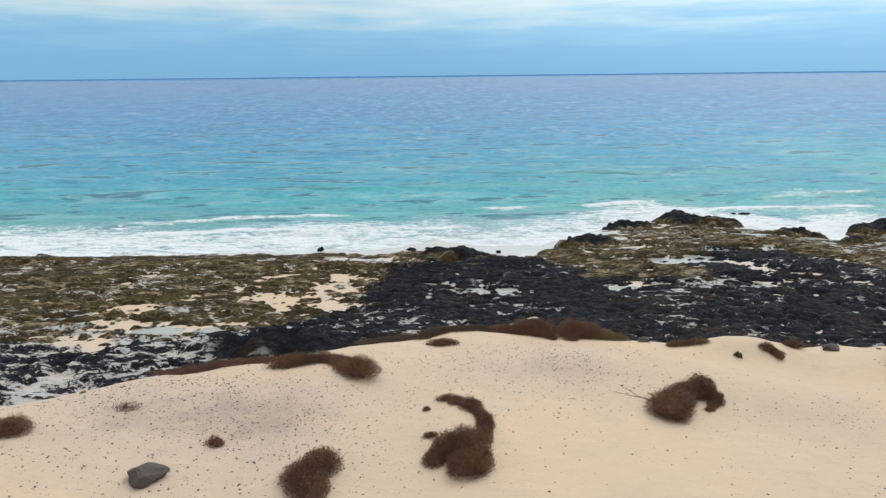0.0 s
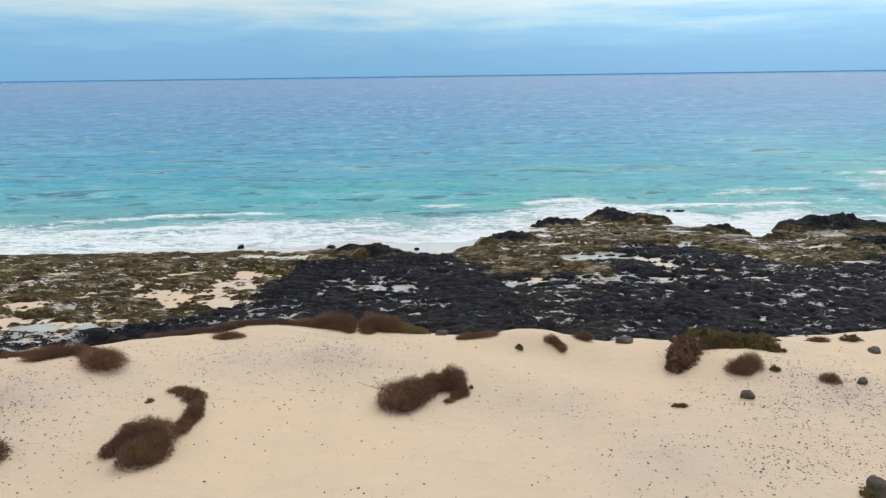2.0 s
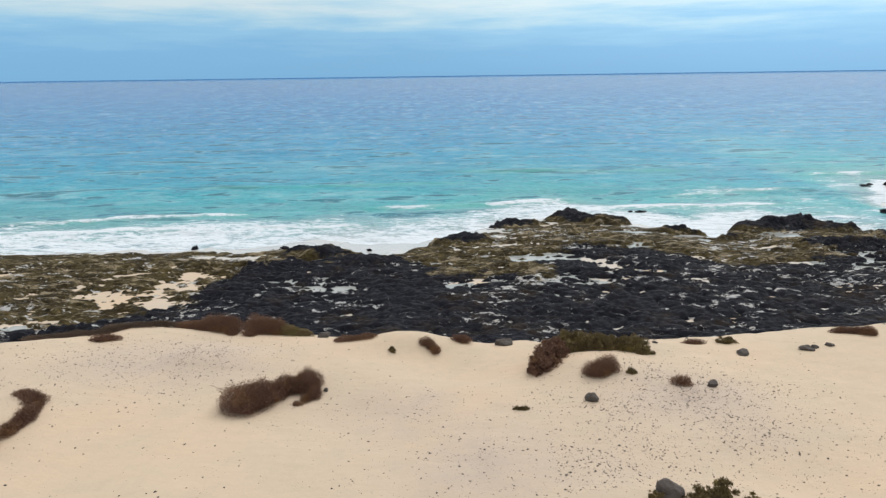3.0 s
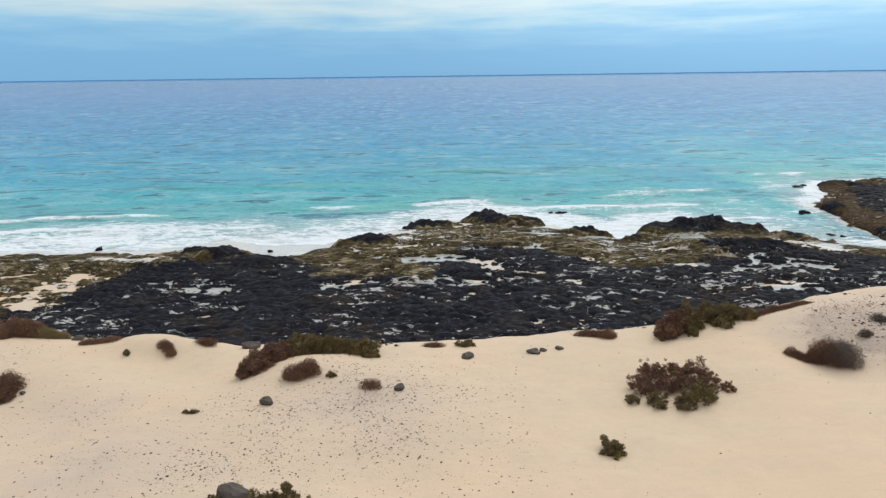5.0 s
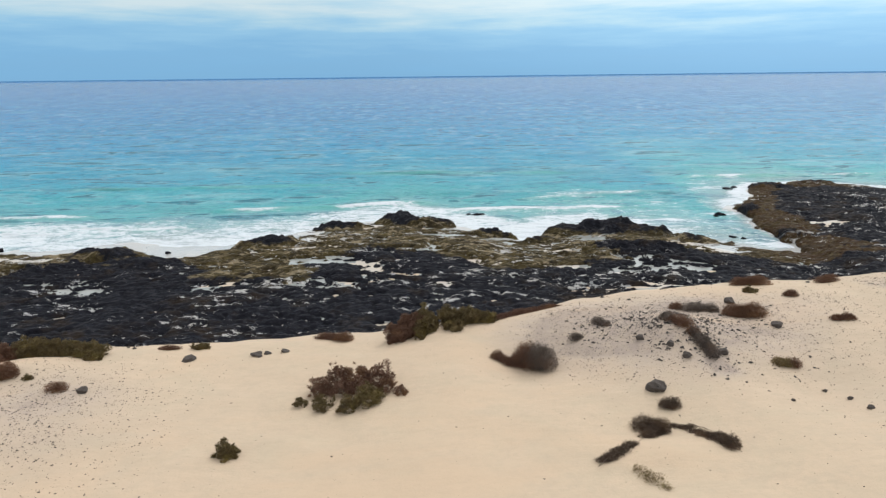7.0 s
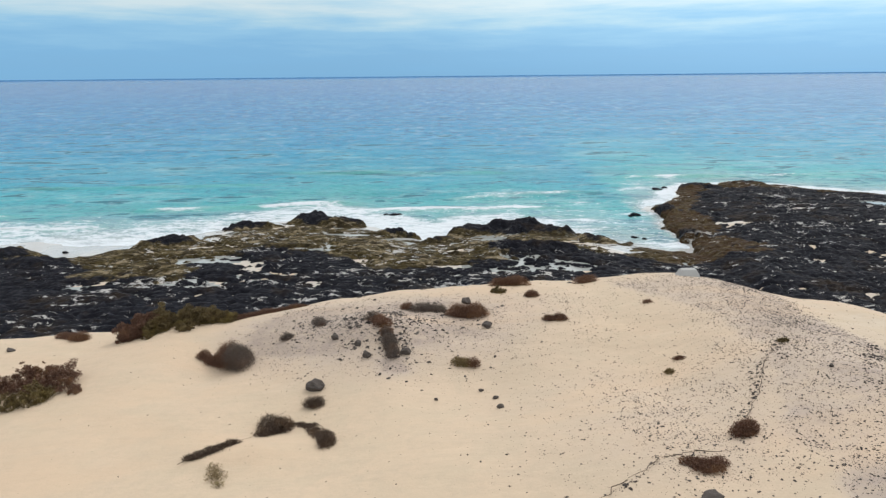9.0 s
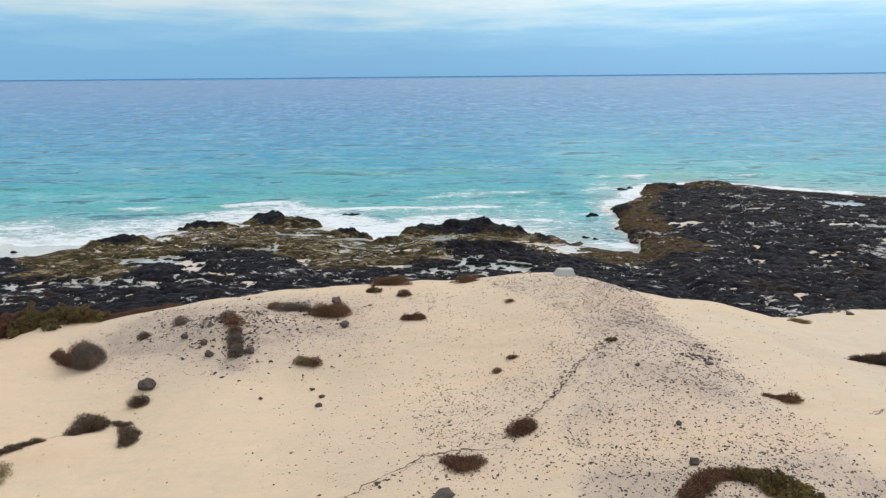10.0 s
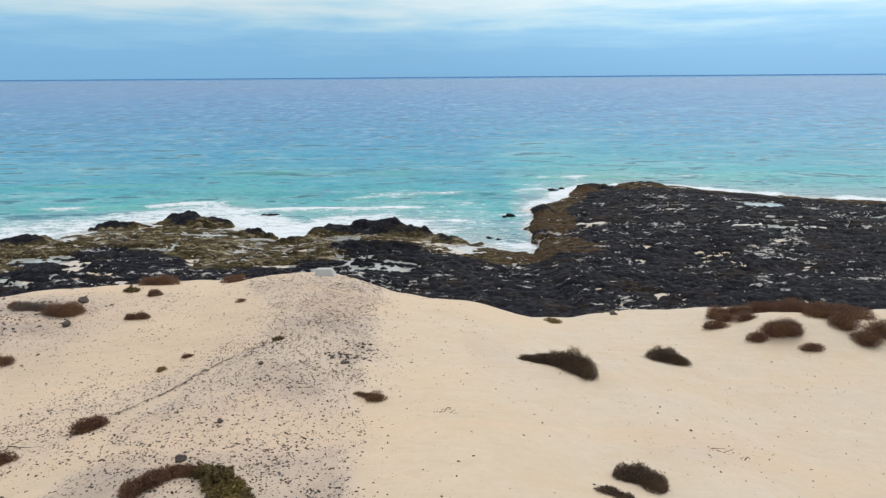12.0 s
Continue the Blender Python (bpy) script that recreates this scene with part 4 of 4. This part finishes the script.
shrub("tall spiky brown shrub on the dune brow", B, [(32.0, 22.7, 1.0, 0.98), (32.4, 23.1, 1.1, 1.30), (33.1, 23.4, 1.3, 1.30), (32.95, 22.55, 0.5, 0.65)], leafy=True, twigs=1.6, second=(O, 32.9, 22.6))
shrub("broad olive brown shrub on the dune brow", O, [(34.11, 23.65, 1.2, 1.12), (34.91, 23.75, 1.4, 0.94), (35.61, 23.75, 1.0, 0.62), (34.27, 22.75, 0.77, 0.62)])
shrub("low brown tuft on the dune brow", B, [(29.1, 23.5, 0.9, 0.4), (29.85, 23.1, 0.8, 0.5)])
shrub("brown dry shrub with grey twigs", B, [(35.74, 20.62, 0.5, 0.4), (36.14, 20.32, 0.5, 0.4), (36.79, 20.32, 1.0, 1.0), (37.24, 20.07, 1.0, 1.1)], thick=0.9, second=(GREY, 36.9, 0))
shrub("low rusty scrub along the dune brow", B, [(36.21, 24.06, 1.2, 0.26), (37.31, 24.36, 1.4, 0.26), (38.31, 24.66, 1.0, 0.24)])
shrub("rusty brown dry shrub on the dune brow", R, [(47.0, 26.3, 1.0, 0.55), (47.7, 26.3, 1.2, 0.68)], thick=0.7)
shrub("rusty brown dry shrub on the dune brow", R, [(50.8, 26.3, 1.05, 0.55)], thick=0.8)
shrub("small brown tuft on a gravelly slope", G, [(38.70, 21.18, 0.55, 0.35)])
shrub("small round brown shrub beside a stone", D, [(40.54, 16.62, 0.68, 0.4)])
shrub("sprawling dark shrub with long bare runners over a sand bank", D, [(39.57, 15.64, 0.95, 0.55), (39.87, 15.49, 0.6, 0.5), (39.4, 15.1, 0.5, 0.32), (38.75, 14.5, 0.5, 0.22), (38.35, 14.15, 0.6, 0.24), (37.95, 13.85, 0.6, 0.22),
                                                                    (40.27, 15.7, 0.5, 0.12), (40.67, 15.5, 0.6, 0.16), (40.95, 15.0, 0.6, 0.2), (41.2, 14.75, 0.6, 0.32), (41.3, 14.3, 0.5, 0.45)], thick=0.8, runners=[((39.8, 15.8), (40.8, 15.6)), ((40.7, 15.6), (41.3, 15.0)), ((37.7, 13.6), (39.3, 14.95))])
shrub("thin straw coloured twigs on a sand bank", S, [(38.85, 12.92, 0.5, 0.4), (38.61, 13.39, 0.4, 0.25), (39.01, 12.59, 0.35, 0.25)], thick=0.2, twigs=1.5)
shrub("dark grey shrub among stones", G, [(42.70, 19.08, 0.5, 0.5), (42.60, 19.53, 0.5, 0.5), (42.45, 19.98, 0.4, 0.4)])
shrub("dry grey shrub on a gravelly slope", G, [(42.27, 20.51, 0.7, 0.5), (41.87, 21.01, 0.6, 0.45), (42.42, 20.01, 0.5, 0.4)], thick=0.6, second=(R, 99, 21.0))
shrub("small rusty tuft on a gravelly slope", R, [(43.01, 23.19, 0.54, 0.38)])
shrub("dry grey shrub on a gravelly slope", G, [(39.68, 22.08, 0.6, 0.4), (39.86, 21.69, 0.4, 0.3)], thick=0.5)
shrub("grey brown dry shrub on the dune", G, [(43.56, 22.88, 1.0, 0.5), (44.26, 22.88, 0.7, 0.45)], thick=0.6)
shrub("rusty brown dry shrub on the dune", R, [(45.02, 22.53, 1.0, 0.6), (45.62, 22.43, 1.1, 0.72)])
shrub("straw coloured dry tuft on the sand", S, [(44.92, 18.93, 0.5, 0.4), (45.40, 18.88, 0.5, 0.4)], thick=0.7, second=(B, 45.2, 0))
shrub("low brown shrub on open sand", B, [(48.35, 21.60, 0.45, 0.3), (48.80, 21.60, 0.6, 0.34)])
shrub("small olive tuft on the dune", O, [(46.8, 25.05, 0.8, 0.36)])
shrub("small brown tuft on the dune", B, [(48.1, 24.3, 0.65, 0.38)])
shrub("small brown tuft in gravelly sand", B, [(51.91, 17.93, 0.42, 0.2)])
shrub("small olive tuft in gravelly sand", STRAW, [(51.37, 17.22, 0.33, 0.24)])
shrub("small olive tuft at the end of a line of stones", O, [(54.96, 17.6, 0.42, 0.22)])
shrub("small dry tuft in gravelly sand", R, [(52.29, 22.41, 0.4, 0.25)], thick=0.6)
shrub("low dome of brown dry shrub on sand", B, [(51.47, 12.74, 0.6, 0.42), (51.69, 12.89, 0.5, 0.45)], runners=[((51.82, 13.34), (52.77, 14.64)), ((52.77, 14.64), (53.42, 15.84)), ((53.42, 15.84), (54.17, 16.89)), ((54.17, 16.89), (54.87, 17.74))])
shrub("brown dry shrub with a long bare runner", B, [(49.83, 11.65, 0.6, 0.26), (50.08, 11.35, 0.7, 0.42), (50.38, 11.55, 0.5, 0.3)], thick=0.8, runners=[((49.58, 11.90), (50.18, 12.05)), ((50.08, 12.05), (50.88, 12.00)), ((49.58, 11.90), (49.22, 11.91)), ((49.22, 11.91), (48.28, 11.15)), ((48.28, 11.15), (47.38, 10.75))])
shrub("low olive brown shrub in gravelly sand", O, [(50.6, 9.8, 0.6, 0.2), (51.2, 9.85, 0.7, 0.22)])
shrub("smooth dark brown shrub drifted over with sand", D, [(62.75, 17.65, 0.6, 0.3), (63.2, 17.6, 0.8, 0.45), (63.7, 17.45, 0.9, 0.65), (64.1, 17.15, 0.9, 0.85), (64.4, 16.85, 0.7, 0.75)], thick=1.2)
shrub("low brown shrub with a bare end", B, [(57.9, 13.88, 0.4, 0.14), (58.33, 13.6, 0.52, 0.32)])
shrub("pale dead twigs lying on the sand", S, [(60.03, 12.93, 0.75, 0.25)], bare=True, twigs=1.6)
shrub("large mounded brown and olive shrub", B, [(54.2, 9.45, 0.5, 0.4), (54.5, 9.7, 0.5, 0.4), (54.85, 9.95, 0.6, 0.3), (55.35, 9.9, 0.6, 0.35), (55.75, 9.65, 0.8, 0.5), (56.1, 9.3, 0.8, 0.5), (56.3, 9.0, 0.7, 0.45)], thick=1.1, second=(O, 55.2, 0))
shrub("low dome of dark brown shrub on sand", D, [(67.7, 19.8, 0.8, 0.6), (68.05, 19.8, 0.9, 0.68), (68.45, 19.65, 0.7, 0.45)], runners=[((67.5, 19.7), (67.0, 19.6))])
shrub("mounded dark brown shrub on open sand", D, [(63.75, 10.6, 0.5, 0.4), (64.05, 10.6, 0.6, 0.45), (64.3, 10.25, 0.55, 0.5)], thick=1.2)
shrub("small dark brown shrub on open sand", D, [(63.2, 9.9, 0.5, 0.22), (63.5, 9.7, 0.4, 0.2)])
shrub("large sprawling brown shrub over a sand bank", B, [(71.9, 24.6, 1.0, 0.7), (71.95, 24.0, 0.8, 0.6), (71.3, 23.3, 1.2, 0.4), (72.6, 23.6, 1.0, 0.5), (73.0, 22.0, 1.1, 0.8), (73.5, 21.9, 1.0, 0.8), (72.2, 21.7, 0.8, 0.5), (73.8, 20.8, 0.9, 0.4),
                                                        (72.9, 24.9, 1.4, 0.6), (74.0, 25.0, 1.6, 0.7), (74.9, 24.4, 1.4, 0.8), (75.4, 23.3, 1.2, 0.8), (75.9, 22.4, 1.2, 0.8), (76.2, 21.4, 1.1, 0.75), (76.6, 23.8, 1.6, 0.8), (77.4, 22.2, 1.4, 0.9), (75.4, 25.2, 1.8, 0.7), (77.6, 24.4, 1.8, 0.8)], thick=0.85, join=False)
shrub("thin olive grass along the dune brow", STRAW, [(64.75, 24.6, 0.6, 0.26), (64.86, 24.06, 0.55, 0.26)], thick=0.8)
shrub("pale dead twigs lying on the sand", S, [(66.3, 12.4, 1.2, 0.15), (66.9, 12.2, 0.8, 0.15)], bare=True, twigs=0.7)

stone(-7.15, 13.05, 0.86, 0.5, "large angular grey stone on the sand")
stone(18.39, 12.66, 0.7, 0.55, "large grey boulder beside an olive shrub")
stone(21.91, 18.67, 0.34, 0.28, "round dark stone on the sand")
stone(17.83, 17.8, 0.3, 0.36)
stone(24.26, 21.57, 0.46, 0.28, "rounded grey stone near the dune brow")
stone(26.75, 21.9, 0.42, 0.22, "flat grey stone near the dune brow")
stone(27.12, 21.95, 0.26, 0.16)
stone(26.9, 21.7, 0.2, 0.12)
stone(27.75, 22.07, 0.32, 0.16)
stone(40.40, 17.50, 0.52, 0.4, "round dark grey stone beside a small shrub")
stone(46.05, 21.37, 0.38, 0.28)
stone(44.18, 16.64, 0.13, 0.09)
stone(45.58, 17.40, 0.16, 0.1)
stone(45.99, 16.81, 0.19, 0.12)
stone(46.05, 16.01, 0.2, 0.13)
stone(45.4, 23.8, 0.46, 0.3, "dark grey stone beside a brown shrub")
stone(49.65, 10.2, 0.48, 0.34, "round grey stone in gravelly sand")
stone(54.7, 10.53, 0.24, 0.18)
stone(54.96, 12.10, 0.15, 0.1)
stone(55.02, 15.30, 0.16, 0.1)
stone(57.23, 15.89, 0.26, 0.1, "flat dark stone in gravelly sand")
stone(67.73, 25.6, 0.36, 0.16, "flat dark stone on the dune brow")
stone(15.56, 23.56, 0.7, 0.4, "dark boulder at the dune brow")
stone(17.75, 17.85, 0.36, 0.34, "dark broken stone on the sand")
stone(41.50, 19.56, 0.28, 0.2, "dark stone in a rubble patch")
stone(40.63, 20.12, 0.28, 0.2, "dark stone in a rubble patch")
stone(41.87, 18.97, 0.28, 0.24, "dark stone in a rubble patch")
stone(43.16, 19.18, 0.34, 0.22, "dark stone in a rubble patch")
stone(42.73, 18.97, 0.26, 0.18, "dark stone in a rubble patch")
stone(9.22, 19.11, 0.2, 0.14)
stone(8.2, 24.3, 0.5, 0.3, "dark boulder at the dune brow")


def concrete_block(x, y):
    """A tapered block: a low plinth under a body with sloping sides."""
    ob = new("concrete_block")
    ob.location = (x, y, ground_z(x, y) - 0.26)
    tagged(ob, "pale grey concrete block with sloping sides on the dune brow", "block")
    for name, w0, w1, d0, d1, z0, z1 in (("plinth", 0.56, 0.56, 0.44, 0.44, 0.0, 0.09), ("body", 0.51, 0.32, 0.40, 0.14, 0.09, 0.56)):
        bm = bmesh.new()
        lo = [bm.verts.new((sx * w0, sy * d0, z0)) for sx, sy in ((-1, -1), (1, -1), (1, 1), (-1, 1))]
        hi = [bm.verts.new((sx * w1, sy * d1, z1)) for sx, sy in ((-1, -1), (1, -1), (1, 1), (-1, 1))]
        bm.faces.new(lo[::-1])
        bm.faces.new(hi)
        for k in range(4):
            bm.faces.new((lo[k], lo[(k + 1) % 4], hi[(k + 1) % 4], hi[k]))
        bmesh.ops.bevel(bm, geom=bm.edges[:], offset=0.02, segments=2, affect="EDGES")
        me = bpy.data.meshes.new(name)
        bm.to_mesh(me)
        bm.free()
        me.materials.append(CONCRETE)
        part(name, me, ob)


concrete_block(55.0, 25.5)

# boulders standing in the surf and at the edge of the shelf
for bx, by, bw, bh in ((-13.2, 64.6, 0.7, 0.5), (38.5, 79.5, 1.6, 0.5), (37.2, 79.8, 0.7, 0.35), (-3.5, 64.0, 0.9, 0.4), (-1.8, 64.3, 0.5, 0.3), (14.0, 68.0, 0.7, 0.5),
                       (65.5, 66.6, 0.9, 0.45), (66.5, 66.0, 0.6, 0.35), (69.2, 78.2, 1.2, 0.45), (68.3, 77.6, 0.6, 0.3), (5.5, 62.6, 0.6, 0.35), (77.5, 95.6, 1.6, 0.5), (79.2, 97.0, 1.0, 0.45)):
    stone(bx, by, bw, bh, "dark wave-washed lava boulder at the water's edge", z=max(0.0, ground_z(bx, by)), mat=ROCK, name="boulder", rough=0.4, group="boulders at the water")


def scatter(name, count, seed, density, spots, s0, s1):
    """Small angular stones: tried at random in the boxes spots (x0, x1, y0, y1, share), kept where density says."""
    rng = np.random.default_rng(seed)
    xs, ys = [], []
    for x0, x1, y0, y1, share in spots:
        m = int(count * share)
        u, v = rng.uniform(x0, x1, m * 40), rng.uniform(y0, y1, m * 40)
        ok = rng.random(len(u)) < density(u, v)
        xs.append(u[ok][:m])
        ys.append(v[ok][:m])
    x, y = np.concatenate(xs), np.concatenate(ys)
    n = len(x)
    s = s0 + (s1 - s0) * rng.random(n) ** 5
    unit = np.array([(1, 0, 0), (0.3, 0.95, 0.1), (-0.8, 0.5, 0), (-0.7, -0.6, 0.1), (0.35, -0.9, 0), (0.1, 0.05, 0.75), (-0.2, 0.1, 0.6)])
    tri = np.array([(0, 1, 5), (1, 2, 6), (1, 6, 5), (2, 3, 6), (3, 4, 5), (3, 5, 6), (4, 0, 5)])
    v = unit[None] * (1 + 0.3 * rng.normal(size=(n, 7, 1))) * s[:, None, None] * np.array((1.2, 0.8, 0.8))
    a = rng.random(n) * math.tau
    ca, sa = np.cos(a)[:, None], np.sin(a)[:, None]
    v = np.stack([v[..., 0] * ca - v[..., 1] * sa, v[..., 0] * sa + v[..., 1] * ca, v[..., 2]], -1)
    v += np.stack([x, y, land(x, y) - 0.05 * s], -1)[:, None]
    f = tri[None] + (np.arange(n) * 7)[:, None, None]
    return new(name, mesh_of(name, v.reshape(-1, 3), f.reshape(-1, 3), STONE, False))


def pebble_density(x, y):
    top = y < np.interp(x, BROW_X, BROW_Y) + 0.6
    lump = step(-0.1, 0.5, fbm(x * 0.8, y * 0.8, 3, 131))
    return top * np.clip(0.008 + 0.5 * gravel_at(x, y) * (0.5 + 0.6 * lump), 0, 1)


def trail_density(x, y):
    line = np.interp(y, [13.44, 13.85, 14.80, 16.02, 16.92, 17.66], [51.82, 52.11, 52.73, 53.41, 54.21, 54.90]) + 0.12 * fbm(x * 0 + 3, y * 1.1, 3, 137)
    low = np.interp(x, [47.49, 48.28, 48.76, 49.20], [10.77, 11.16, 11.47, 11.95]) + 0.1 * fbm(x * 1.2, y * 0 + 5, 3, 139)
    ends = 0.5 * np.exp(-((y - low) / 0.08) ** 2) * step(46.8, 47.4, x) * step(49.6, 49.3, x)
    return ends + 0.6 * np.exp(-((x - line) / (0.09 + 0.10 * step(-0.2, 0.5, fbm(x, y * 1.4, 2, 138)))) ** 2) * step(13.2, 13.6, y) * step(17.9, 17.5, y)


def brow_density(x, y):
    u = y - np.interp(x, BROW_X, BROW_Y)
    return 0.5 * np.exp(-((u - 0.7) / 0.5) ** 2) * step(-0.1, 0.4, fbm(x * 0.5, y * 0.5, 2, 133))


tagged(scatter("gravel", 500, 9, brow_density, [(-12, 80, 15, 29, 0.8), (64, 73, 23, 29, 0.2)], 0.03, 0.18), "dark stones strewn along the edge of the dune", "gravel", kind="stuff")


def rubble_density(x, y):
    row = heap(x, y, [(57.2, 16.4, 0.6, 0.25, 0.5), (57.6, 17.2, 0.4, 0.3, 0.4)])
    return np.clip(row, 0, 0.5) + np.clip(heap(x, y, [(42.9, 19.6, 0.35, 0.5, 0.9), (42.8, 20.6, 0.5, 0.6, 0.8), (42.8, 21.7, 0.6, 0.6, 0.7), (41.3, 20.9, 0.6, 0.8, 0.6), (41.8, 19.8, 0.6, 0.4, 0.5), (39.8, 22.0, 0.6, 0.7, 0.5), (43.0, 20.4, 2.4, 1.8, 0.15), (41.5, 22.5, 2.4, 1.4, 0.2), (44.6, 22.8, 1.6, 1.0, 0.2)]) * (0.6 + fbm(x, y, 2, 135)), 0, 1)


tagged(scatter("gravel", 2600, 11, rubble_density, [(38, 48, 17, 25, 0.78), (51, 58.5, 12.5, 18, 0.22)], 0.014, 0.085), "dark rubble of loose stones in patches on the dune", "gravel", kind="stuff")
tagged(scatter("gravel", 520, 13, trail_density, [(51, 56, 13, 18, 0.75), (46.5, 50, 10, 12.5, 0.25)], 0.012, 0.06), "line of small dark stones along a low ridge of sand", "gravel", kind="stuff")
tagged(scatter("gravel", 46000, 7, pebble_density, [(-16, 82, 7, 28, 0.36), (49, 61, 8, 27, 0.52), (38, 51, 10, 25, 0.16), (16, 26, 13, 22, 0.10), (-14, 8, 11, 24, 0.12)], 0.009, 0.038), "small dark angular stones strewn over the sand", "gravel", kind="stuff")
